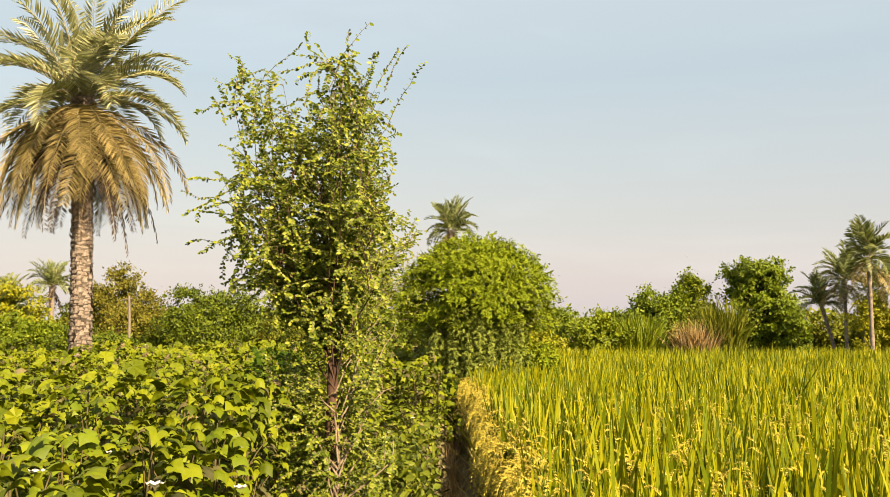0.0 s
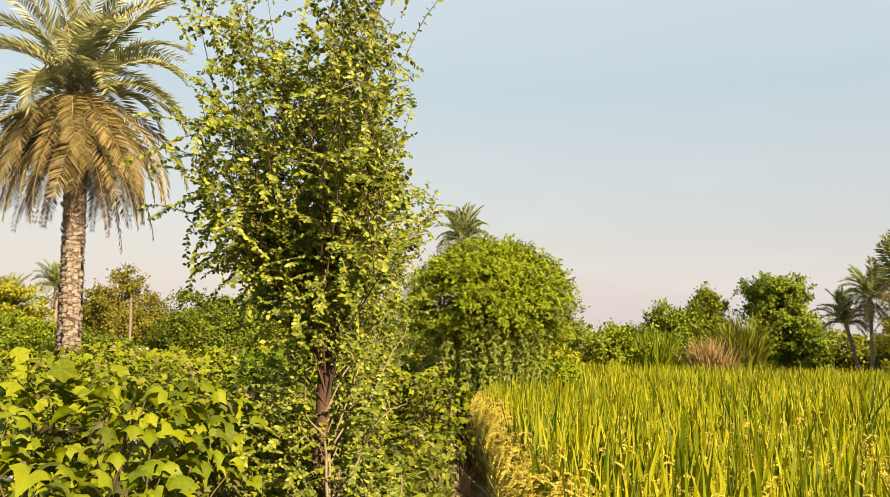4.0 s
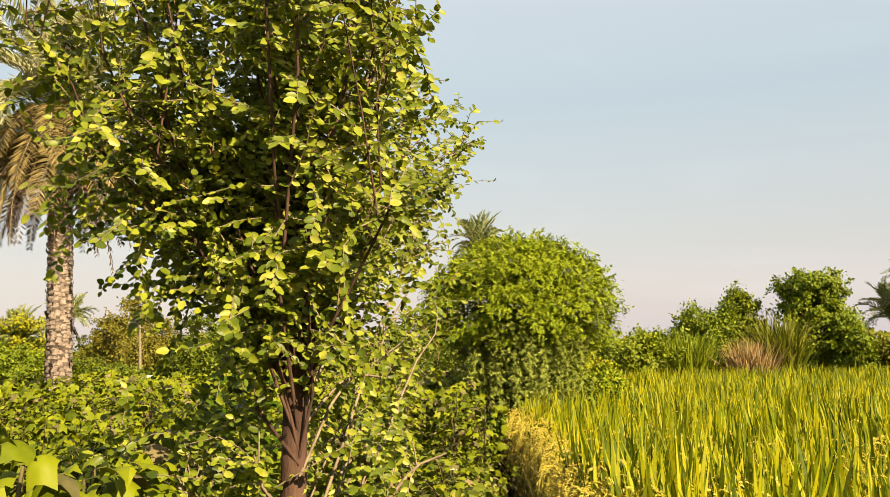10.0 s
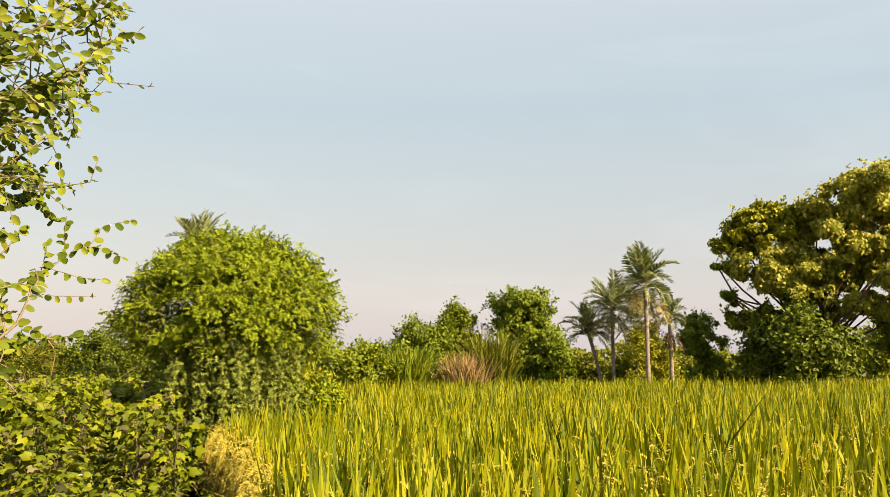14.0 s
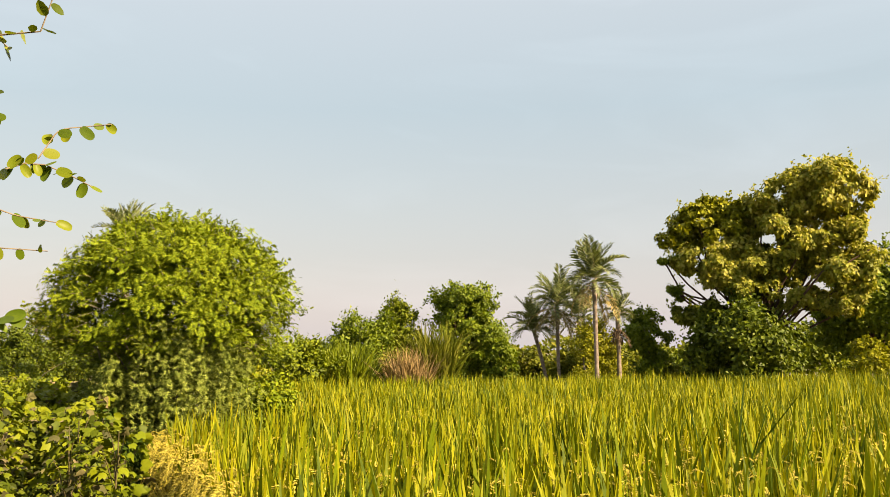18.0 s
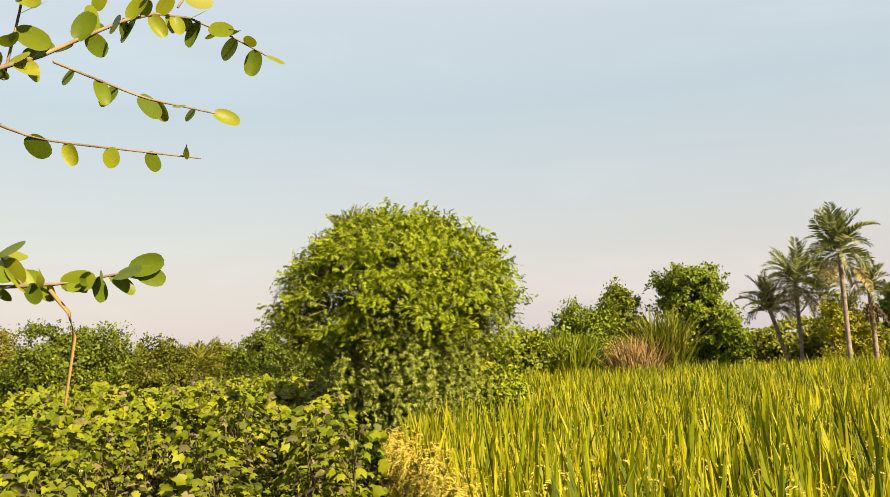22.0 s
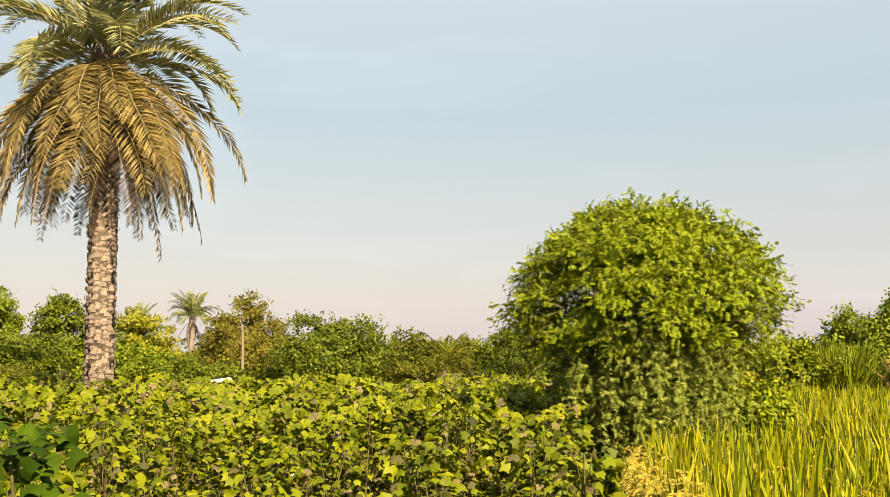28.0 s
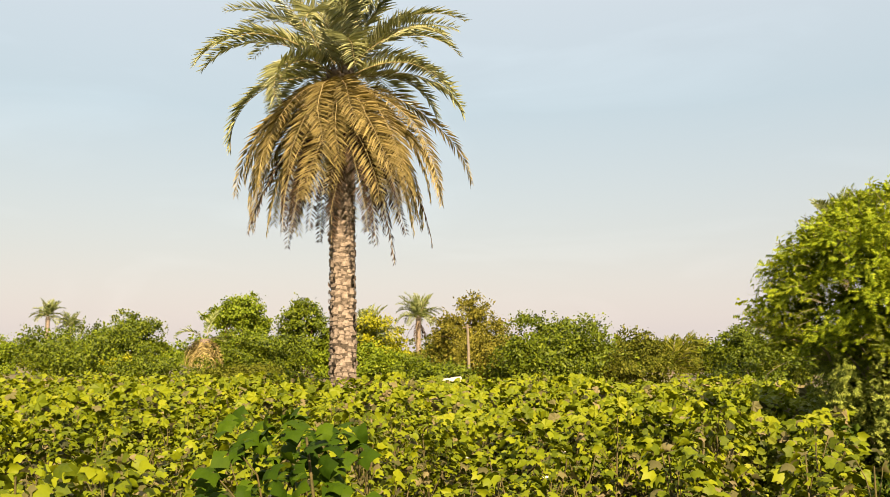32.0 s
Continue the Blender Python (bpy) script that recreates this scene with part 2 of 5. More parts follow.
def mesh_of(name, verts, faces, mats, face_mat=None, smooth=False):
    """A mesh from arrays: faces are rows of three or of four corners, in one array or a list of arrays."""
    me = bpy.data.meshes.new(name)
    groups = faces if isinstance(faces, list) else [faces]
    groups = [np.asarray(g, dtype=np.int32) for g in groups if len(g)]
    loops = np.concatenate([g.ravel() for g in groups])
    counts = np.concatenate([np.full(len(g), g.shape[1], dtype=np.int32) for g in groups])
    starts = np.concatenate([[0], np.cumsum(counts)[:-1]]).astype(np.int32)
    me.vertices.add(len(verts))
    me.vertices.foreach_set("co", np.asarray(verts, dtype=np.float32).ravel())
    me.loops.add(len(loops))
    me.loops.foreach_set("vertex_index", loops)
    me.polygons.add(len(starts))
    me.polygons.foreach_set("loop_start", starts)
    for mt in mats if isinstance(mats, (list, tuple)) else [mats]:
        me.materials.append(mt)
    if face_mat is not None:
        me.polygons.foreach_set("material_index", np.asarray(face_mat, dtype=np.int32))
    me.polygons.foreach_set("use_smooth", np.full(len(starts), smooth, dtype=bool))
    me.update(calc_edges=True)
    return me


def part_of(name, me, parent, label=""):
    ob = new(name, me)
    ob.parent = parent
    if label:
        ob["label"] = label
    return ob


def thing(name, label, category, at=(0, 0, 0), turn=0, group="", kind="", scale=1.0):
    ob = new(name)
    ob.empty_display_size = 0.2
    ob.location = at
    ob.rotation_euler = (0, 0, radians(turn))
    ob.scale = (scale, scale, scale)
    return tagged(ob, label, category, group, kind)


def unit(v):
    return v / np.maximum(1e-9, np.linalg.norm(v, axis=-1, keepdims=True))


def rand_dirs(n, r):
    return unit(r.normal(size=(n, 3)))


class Soup:
    """Gathers geometry for one mesh."""

    def __init__(self):
        self.v, self.f3, self.f4, self.n = [], [], [], 0

    def add(self, v, f):
        f = np.asarray(f)
        (self.f3 if f.shape[1] == 3 else self.f4).append(f + self.n)
        self.v.append(np.asarray(v))
        self.n += len(v)

    def scatter(self, shape, at, along, face, size):
        """Copies of a shape (points, faces) laid at places, pointing along, with the given face normals."""
        sv, sf = shape
        y = unit(along)
        x = unit(np.cross(y, face))
        z = np.cross(x, y)
        size = np.asarray(size)
        if size.ndim == 1:
            size = size[:, None, None]
        v = at[:, None, :] + size * (sv[None, :, 0:1] * x[:, None, :] + sv[None, :, 1:2] * y[:, None, :] + sv[None, :, 2:3] * z[:, None, :])
        k = len(sv)
        f = (sf[None, :, :] + (np.arange(len(at)) * k)[:, None, None]).reshape(-1, sf.shape[1])
        self.add(v.reshape(-1, 3), f)

    def tube(self, pts, radii, sides=6, cap=True):
        pts = np.asarray(pts, dtype=float)
        k = len(pts)
        d = np.gradient(pts, axis=0)
        d = unit(d)
        ref = np.array([0.0, 0.0, 1.0]) if abs(d[0][2]) < 0.9 else np.array([1.0, 0.0, 0.0])
        a = unit(np.cross(d, ref))
        b = np.cross(d, a)
        ang = np.linspace(0, 2 * math.pi, sides, endpoint=False)
        r = np.asarray(radii, dtype=float)[:, None, None]
        ring = pts[:, None, :] + r * (np.cos(ang)[None, :, None] * a[:, None, :] + np.sin(ang)[None, :, None] * b[:, None, :])
        i = np.arange(k - 1)[:, None] * sides
        j = np.arange(sides)[None, :]
        jn = (j + 1) % sides
        f = np.stack([i + j, i + jn, i + sides + jn, i + sides + j], axis=-1).reshape(-1, 4)
        self.add(ring.reshape(-1, 3), f)

    def mesh(self, name, mats, smooth=False):
        fs = []
        if self.f3:
            fs.append(np.concatenate(self.f3))
        if self.f4:
            fs.append(np.concatenate(self.f4))
        return mesh_of(name, np.concatenate(self.v), fs, mats, smooth=smooth)


def shape_of(points, faces):
    return np.array(points, dtype=float), np.array(faces)


# leaf outlines: across, along, up
OVAL = shape_of([(0, 0, 0), (0, 0.5, -0.07), (0, 1, -0.12), (-0.27, 0.28, 0.02), (-0.29, 0.66, 0.0), (0.27, 0.28, 0.02), (0.29, 0.66, 0.0)],
                [(0, 5, 1), (5, 6, 1), (6, 2, 1), (0, 1, 3), (3, 1, 4), (4, 1, 2)])
ROUND = shape_of([(0, 0, 0), (0, 0.5, -0.08), (0, 1, -0.06), (-0.22, 0.14, 0.03), (-0.32, 0.45, 0.04), (-0.20, 0.82, 0.0), (0.22, 0.14, 0.03), (0.32, 0.45, 0.04), (0.20, 0.82, 0.0)],
                 [(0, 6, 1), (6, 7, 1), (7, 8, 1), (8, 2, 1), (0, 1, 3), (3, 1, 4), (4, 1, 5), (5, 1, 2)])


def round_leaf(n=7):
    """A smooth-edged round leaf, cupped along its middle."""
    pts = [(0, 0, 0), (0, 0.33, -0.05), (0, 0.68, -0.05), (0, 1, 0)]
    fs = []
    for side in (-1, 1):
        b0 = len(pts)
        for i in range(n):
            a = math.pi * (i + 1) / (n + 1)
            pts.append((side * 0.40 * math.sin(a) ** 0.8, 0.5 - 0.5 * math.cos(a), 0.05 * math.sin(a)))
        ring = [0] + list(range(b0, b0 + n)) + [3]
        for i in range(len(ring) - 1):
            mid = 1 if i < (n + 1) / 2 else 2
            fs.append((ring[i], ring[i + 1], mid) if side > 0 else (ring[i + 1], ring[i], mid))
        k = (n + 1) // 2
        fs.append((1, ring[k], 2) if side > 0 else (1, 2, ring[k]))
    return shape_of(pts, fs)


FINE_ROUND = round_leaf()
DIAMOND = shape_of([(0, 0, 0), (-0.3, 0.5, 0.05), (0, 1, 0), (0.3, 0.5, 0.05)], [(0, 3, 2), (0, 2, 1)])


def lobed_leaf():
    """A cotton leaf: five pointed lobes round the stalk's end, the middle ones longer."""
    pts = [(0, 0.12, 0)]
    for ang, rad, up in ((-150, 0.34, -0.05), (-118, 0.56, -0.10), (-92, 0.56, 0.02), (-56, 0.78, -0.12), (-29, 0.68, 0.03), (0, 0.98, -0.16),
                         (29, 0.68, 0.03), (56, 0.78, -0.12), (92, 0.56, 0.02), (118, 0.56, -0.10), (150, 0.34, -0.05)):
        a = radians(ang)
        pts.append((rad * math.sin(a) * 0.82, 0.12 + rad * math.cos(a) * 0.82, up))
    pts.append((0, 0.05, 0.0))
    k = len(pts)
    return shape_of(pts, [(0, i + 1, i) for i in range(1, k - 2)] + [(0, 1, k - 1), (0, k - 1, k - 2)])


LOBED = lobed_leaf()


def bent(shape, fold, droop):
    """The same leaf folded up along its middle and bowed down towards its tip."""
    v = shape[0].copy()
    v[:, 2] += fold * np.abs(v[:, 0]) - droop * v[:, 1] ** 2
    v[:, 0] *= 1 - 0.25 * abs(fold)
    return v, shape[1]


LOBED_KINDS = (LOBED, bent(LOBED, 0.55, 0.1), bent(LOBED, -0.35, 0.45))


def soft_leaf():
    """A finer cotton leaf for plants close by: rounded lobes that curl down, and a ring half way to the edge."""
    k = 13
    pts = [(0, 0.10, 0)]
    for ring, lift in ((0.55, 0.05), (1.0, 0.0)):
        for i in range(k):
            a = radians(-165 + 330 * i / (k - 1))
            lobe = 0.5 + 0.5 * math.cos(a * 4.35)
            rad = (0.60 + 0.30 * lobe ** 1.2) * (0.72 + 0.28 * math.cos(a / 2) ** 2)
            rad = rad * ring if ring == 1 else 0.36 * (0.8 + 0.2 * lobe)
            drop = -0.22 * lobe if ring == 1 else lift * (1 - lobe)
            pts.append((rad * math.sin(a) * 0.9, 0.10 + rad * math.cos(a) * 0.9, drop))
    fs = [(0, i + 2, i + 1) for i in range(k - 1)]
    for i in range(k - 1):
        u, v = 1 + i, 1 + k + i
        fs += [(u, u + 1, v), (u + 1, v + 1, v)]
    return shape_of(pts, fs)


SOFT = soft_leaf()
SOFT_KINDS = (SOFT, bent(SOFT, 0.5, 0.1), bent(SOFT, -0.3, 0.4))


# ---- the ground ----
def build_ground():
    """One sheet of soil out to the horizon, raised between the fields and sunk in the furrow beside the rice."""
    xs = np.concatenate([[-3000, -600, -150, -60], np.linspace(-34, -4, 31), np.linspace(-3.6, 3, 56), np.linspace(4, 34, 31), [60, 150, 600, 3000]])
    ys = np.concatenate([[-3000, -600, -150, -60], np.linspace(-20, -3, 12), np.linspace(-2.5, 16, 75), np.linspace(17, 60, 40), [90, 150, 600, 3000]])
    gx, gy = np.meshgrid(xs, ys)
    r = np.random.default_rng(3)
    z = r.normal(size=gx.shape) * 0.018
    z += 0.10 * np.exp(-((gx + 0.25) / 0.35) ** 2) - 0.22 * np.exp(-((gx - 0.14) / 0.10) ** 2) * ((gy > -3) & (gy < 12.2))
    z[(np.abs(gx) > 40) | (np.abs(gy) > 70)] = 0
    v = np.stack([gx, gy, z], -1).reshape(-1, 3)
    w = len(xs)
    i, j = np.meshgrid(np.arange(len(ys) - 1), np.arange(w - 1), indexing="ij")
    a = (i * w + j).ravel()
    me = mesh_of("ground", v, np.stack([a, a + 1, a + w + 1, a + w], -1), SOIL, smooth=True)
    tagged(new("ground", me), "bare brown field soil with thin dry grass", "ground", kind="structure")


build_ground()


# ---- trees ----
def crown_soup(r, centre, radii, lobes, leaves, leaf, shape=DIAMOND, droop=0.3, lobe_size=0.42, flat_base=True, stray=0.015, more=2.7, shell=(0.40, 0.84), fine=1.06, shoots=1.3):
    """Leaves in tufts, tufts in lumps, lumps over an uneven crown, with loose shoots round it; returns the soup and the lumps' centres."""
    centre, radii = np.array(centre, float), np.array(radii, float)
    d = rand_dirs(lobes * 3, r)
    if flat_base:
        d = d[d[:, 2] > -0.55]
    d = d[:lobes]
    k = r.uniform(*shell, size=(len(d), 1))
    leaves = int(leaves * more)
    cs = centre + d * k * radii
    mean = float(np.prod(radii)) ** (1 / 3)
    rad = np.minimum(mean * lobe_size * r.uniform(0.55, 1.3, size=len(d)), np.min(radii) * 0.75)
    tufts = max(60, leaves // 45)
    which = r.choice(len(d), size=tufts, p=rad ** 2 / np.sum(rad ** 2))
    u = unit(rand_dirs(tufts, r) + 0.35 * d[which])
    tuft = cs[which] + u * (r.uniform(0.45, 1.05, size=(tufts, 1)) ** 0.7) * rad[which][:, None] * (0.55 + 0.45 * radii / mean)
    size = rad[which] * r.uniform(0.18, 0.40, size=tufts)
    own = r.integers(tufts, size=leaves)
    spread = r.normal(size=(leaves, 3)) * np.array([0.75, 0.75, 0.5])
    spread[r.random(leaves) < stray] *= 1.8
    at = tuft[own] + spread * size[own][:, None]
    along = unit(rand_dirs(leaves, r) + np.array([0, 0, -droop]))
    face = unit(u[own] * 0.7 + d[which][own] * 0.3 + rand_dirs(leaves, r) * 0.55 + np.array([0, 0, 0.3]))
    s = Soup()
    s.scatter(shape, at, along, face, leaf * fine * r.uniform(0.6, 1.35, size=leaves))
    n = int(lobes * shoots)
    if n:
        i = r.integers(tufts, size=n)
        way = unit(d[which[i]] + u[i] * 0.5 + np.array([0, 0, 0.7]) + rand_dirs(n, r) * 0.5)
        ln = mean * r.uniform(0.10, 0.30, size=n)
        m = 14
        t = r.uniform(0, 1, size=(n, m))
        at = (tuft[i][:, None, :] + way[:, None, :] * (t * ln[:, None])[:, :, None] + r.normal(size=(n, m, 3)) * leaf * 0.35).reshape(-1, 3)
        s.scatter(shape, at, np.repeat(way, m, 0) * 0.5 + rand_dirs(n * m, r), rand_dirs(n * m, r) + np.array([0, -0.3, 0.6]), leaf * fine * r.uniform(0.5, 1.1, size=n * m))
    return s, cs


def limb_points(r, a, b, n=7, bend=0.12):
    a, b = np.array(a, float), np.array(b, float)
    t = np.linspace(0, 1, n)[:, None]
    p = a + (b - a) * t
    length = np.linalg.norm(b - a)
    w = np.cumsum(r.normal(size=(n, 3)), axis=0) * bend * length / n
    return p + w * np.sin(math.pi * t) + np.array([0, 0, 1]) * (np.sin(math.pi * t) * length * 0.08)


def tree(name, label, x, y, height, width, mat, seed, bark=BARK, leaves=4000, leaf=0.10, trunk=None, clear=0.12, lobes=40, shape=DIAMOND, depth=None, droop=0.3,
         lobe_size=0.34, category="tree", crowns=None, group="", stray=0.015, shell=(0.40, 0.84), shoots=1.3, limbs=6, limb=0.6):
    """A tapered trunk that forks into limbs, each ending in a lump of the crown."""
    if y > 36:
        leaves, leaf = int(leaves * 1.25), leaf * 0.80
    r = np.random.default_rng(seed)
    base = thing(name, label, category, (x, y, -0.05), group=group)
    depth = depth or width
    z0 = height * clear
    crowns = crowns or [((0, 0, (z0 + height) / 2), (width / 2, depth / 2, (height - z0) / 2), 1.0)]
    radius = trunk or max(0.03, height * 0.022)
    fork = np.array([r.normal() * 0.03 * height, r.normal() * 0.03 * height, max(0.18, z0 * 0.9 + 0.1 * height)])
    s = Soup()
    s.tube(limb_points(r, (0, 0, 0), fork, 6, 0.08), np.linspace(radius * 1.25, radius * 0.8, 6), 9)
    part_of("trunk", s.mesh("trunk", bark, True), base)
    for centre, radii, share, *own in crowns:
        soup, cs = crown_soup(r, centre, radii, max(4, int(lobes * share)), int(leaves * share), leaf, shape, droop, lobe_size, stray=stray, shell=shell, shoots=shoots)
        order = r.permutation(len(cs))[:limbs]
        for i in order:
            s = Soup()
            p = limb_points(r, fork, cs[i], 7, 0.25)
            s.tube(p, np.linspace(radius * limb, radius * 0.12, 7), 6)
            part_of("limb", s.mesh("limb", bark, True), base)
        part_of("crown", soup.mesh("crown", own[0] if own else mat), base)
    return base


def bush(name, label, x, y, height, width, mat, seed, leaves=2600, leaf=0.09, lobes=34, shape=DIAMOND, depth=None, category="bush", group="", stray=0.015):
    """Several stems from the ground and a crown that reaches down to it."""
    if y > 36:
        leaves, leaf = int(leaves * 1.25), leaf * 0.80
    r = np.random.default_rng(seed)
    base = thing(name, label, category, (x, y, -0.05), group=group)
    depth = depth or width * 0.9
    soup, cs = crown_soup(r, (0, 0, height * 0.45), (width / 2, depth / 2, height * 0.55), lobes, leaves, leaf, shape, 0.2, 0.38, flat_base=False, stray=stray)
    for i in r.permutation(len(cs))[:5]:
        if cs[i][2] < 0.2:
            continue
        s = Soup()
        s.tube(limb_points(r, (r.normal() * 0.06, r.normal() * 0.06, 0), cs[i], 6, 0.2), np.linspace(0.03, 0.007, 6) * max(0.6, height / 2), 6)
        part_of("stem", s.mesh("stem", BARK_GREY, True), base)
    part_of("crown", soup.mesh("crown", mat), base)
    return base


# ---- palms ----
def frond_mesh(r, length, rise, sag, pairs, leaflet, mat, twist=0.5, ragged=0.0, name="frond", width=0.06):
    """A feather leaf along +y: the rib rises, then bows under its weight; leaflets stand off it in a shallow V."""
    k = 14
    t = np.linspace(0, 1, k)
    ang = radians(rise) - radians(sag) * t ** 1.4
    dy, dz = np.cos(ang), np.sin(ang)
    step = length / (k - 1)
    y = np.concatenate([[0], np.cumsum((dy[1:] + dy[:-1]) / 2)]) * step
    z = np.concatenate([[0], np.cumsum((dz[1:] + dz[:-1]) / 2)]) * step
    x = np.cumsum(r.normal(size=k)) * 0.006 * length
    rib = np.stack([x, y, z], -1)
    s = Soup()
    s.tube(rib, np.linspace(0.011, 0.002, k) * max(0.5, length / 2.6), 5)
    nrib = len(s.f4[0])
    u = np.linspace(0.10, 0.985, pairs)
    for side in (-1, 1):
        uu = np.clip(u + r.normal(size=pairs) * 0.004, 0.05, 1)
        if ragged:
            uu = uu[r.random(pairs) > ragged]
        i = uu * (k - 1)
        at = np.stack([np.interp(i, np.arange(k), rib[:, c]) for c in range(3)], -1)
        a = np.interp(i, np.arange(k), ang)
        fwd = np.stack([np.zeros_like(a), np.cos(a), np.sin(a)], -1)
        up = np.stack([np.zeros_like(a), -np.sin(a), np.cos(a)], -1)
        out = np.array([side, 0, 0.0])
        lean = 0.55 + 0.5 * uu[:, None]
        along = out + fwd * lean + up * twist * r.uniform(0.5, 1.2, size=(len(uu), 1)) + rand_dirs(len(uu), r) * 0.16
        ln = leaflet * (0.35 + 0.65 * np.sin(math.pi * np.clip(uu * 0.86 + 0.12, 0, 1))) * r.uniform(0.85, 1.15, size=len(uu))
        blade = shape_of([(0, 0, 0), (-width, 0.4, 0.03), (0, 1, -0.10), (width, 0.4, 0.03)], [(0, 3, 2), (0, 2, 1)])
        s.scatter(blade, at, along, up + out * 0.3 + rand_dirs(len(uu), r) * 0.3, ln)
    n3 = sum(len(f) for f in s.f3)
    me = mesh_of(name, np.concatenate(s.v), [np.concatenate(s.f3), np.concatenate(s.f4)], [mat, RACHIS], np.concatenate([np.zeros(n3), np.ones(nrib)]))
    return me


def palm_trunk(r, height, radius, lean=(0, 0), boots=True, name="trunk"):
    """The stem with the stubs of cut leaves wound round it."""
    k = 14
    t = np.linspace(0, 1, k)
    pts = np.stack([lean[0] * t ** 1.3, lean[1] * t ** 1.3, height * t], -1)
    s = Soup()
    s.tube(pts, radius * np.interp(t, [0, 0.06, 0.5, 1], [1.15, 0.95, 0.85, 0.95]) * 0.9, 14)
    core = s.mesh(name, PALM_CORE if boots else PALM_BARK, True)
    b = Soup()
    if boots:
        rings = int(height / 0.046)
        for i in range(rings):
            n = 13
            h = (i + 0.5) / rings
            ang = np.arange(n) / n * 2 * math.pi + i * 2.4 + r.normal(size=n) * 0.09
            c = np.array([np.interp(h, t, pts[:, q]) for q in range(3)])
            rad = radius * np.interp(h, [0, 0.06, 0.5, 1], [1.15, 0.95, 0.85, 0.95])
            out = np.stack([np.cos(ang), np.sin(ang), np.zeros(n)], -1)
            at = c + out * rad * 0.82 + np.array([0, 0, 1]) * (r.normal(size=(n, 1)) * 0.014)
            stub = shape_of([(-0.50, 0, 0.02), (0.50, 0, 0.02), (0.36, 0.75, 0.24), (-0.36, 0.75, 0.24), (-0.22, 1.08, 0.10), (0.22, 1.08, 0.10)],
                            [(0, 1, 2, 3), (3, 2, 5, 4)])
            b.scatter(stub, at, np.array([[0, 0, 1.0]]) + out * 0.35 + r.normal(size=(n, 3)) * 0.10, out, 0.15 * radius / 0.22 * r.uniform(0.8, 1.2, size=n))
    return core, (b.mesh("leaf stubs", PALM_BARK) if boots else None)


def date_palm(label, x, y, height, radius, seed, green=26, dry=0, frond=1.6, leaflet=0.30, pairs=46, lean=(0, 0), boots=True, dead=0, small=False, name="date_palm", mat=None, width=0.06):
    r = np.random.default_rng(seed)
    base = thing(name, label, "palm tree", (x, y, -0.05), group="date palms")
    core, stubs = palm_trunk(r, height, radius, lean, boots)
    part_of("trunk", core, base)
    if stubs:
        part_of("leaf_stub", stubs, base, "grey stubs of cut leaves")["kind"] = "stuff"
    top = Vector((lean[0], lean[1], height))
    mat = mat or (PALM_GREEN if boots else PALM_FAR)
    kinds = [frond_mesh(r, frond * 1.12, 80, 42, pairs, leaflet, mat, width=width), frond_mesh(r, frond * 1.1, 62, 80, pairs, leaflet, mat, width=width),
             frond_mesh(r, frond, 42, 100, pairs, leaflet, mat, width=width), frond_mesh(r, frond * 0.95, 20, 100, pairs, leaflet, mat, width=width)]
    for i in range(green):
        q = i / max(1, green - 1)
        k = min(3, int(q * 4))
        ob = part_of("frond", kinds[k], base)
        a = i * 137.5 + r.normal() * 9
        ob.location = top + Vector((math.cos(radians(a + 90)) * radius * 0.5, math.sin(radians(a + 90)) * radius * 0.5, 0.12 - 0.2 * q))
        ob.rotation_euler = Euler((radians(r.normal() * 7), radians(r.normal() * 14), radians(a)))
        ob.scale = [r.uniform(0.85, 1.12)] * 3
    if dry:
        old = [frond_mesh(r, frond * 1.18, -16, 70, pairs, leaflet * 0.85, PALM_DRY, 0.10, 0.03, "dry frond", width), frond_mesh(r, frond * 1.18, -32, 54, pairs, leaflet * 0.85, PALM_DRY, 0.06, 0.04, "dry frond", width),
               frond_mesh(r, frond * 1.10, -50, 36, pairs, leaflet * 0.80, PALM_DRY, 0.06, 0.06, "dry frond", width)]
        for i in range(dry):
            ob = part_of("dry_frond", old[i % 3], base, "straw-coloured hanging dry frond")
            a = i * 137.5 + r.normal() * 10
            ob.location = top + Vector((0, 0, 0.0 - 0.22 * (i / dry)))
            ob.rotation_euler = Euler((radians(r.normal() * 6), radians(r.normal() * 10), radians(a)))
            ob.scale = [r.uniform(0.85, 1.1)] * 3
    if dead:
        gone = [frond_mesh(r, frond * 1.16, -62, 22, pairs, leaflet * 0.6, PALM_DEAD, 0.0, 0.15, "dead frond", width * 1.7), frond_mesh(r, frond * 1.22, -42, 40, pairs, leaflet * 0.55, PALM_DEAD, 0.0, 0.2, "dead frond", width * 1.7)]
        for i in range(dead):
            ob = part_of("dead_frond", gone[i % 2], base, "dark withered hanging frond")
            a = i * 137.5 + 60 + r.normal() * 10
            ob.location = top + Vector((0, 0, -0.35))
            ob.rotation_euler = Euler((0, radians(r.normal() * 10), radians(a)))
            ob.scale = [r.uniform(0.8, 1.1)] * 3
    return base


date_palm("tall date palm with straw-coloured hanging skirt and pale stubbed trunk", -6.72, 15.6, 5.80, 0.183, 11, lean=(-0.12, 0), green=40, dry=54, dead=24, frond=2.17, leaflet=0.38, pairs=60, width=0.044)

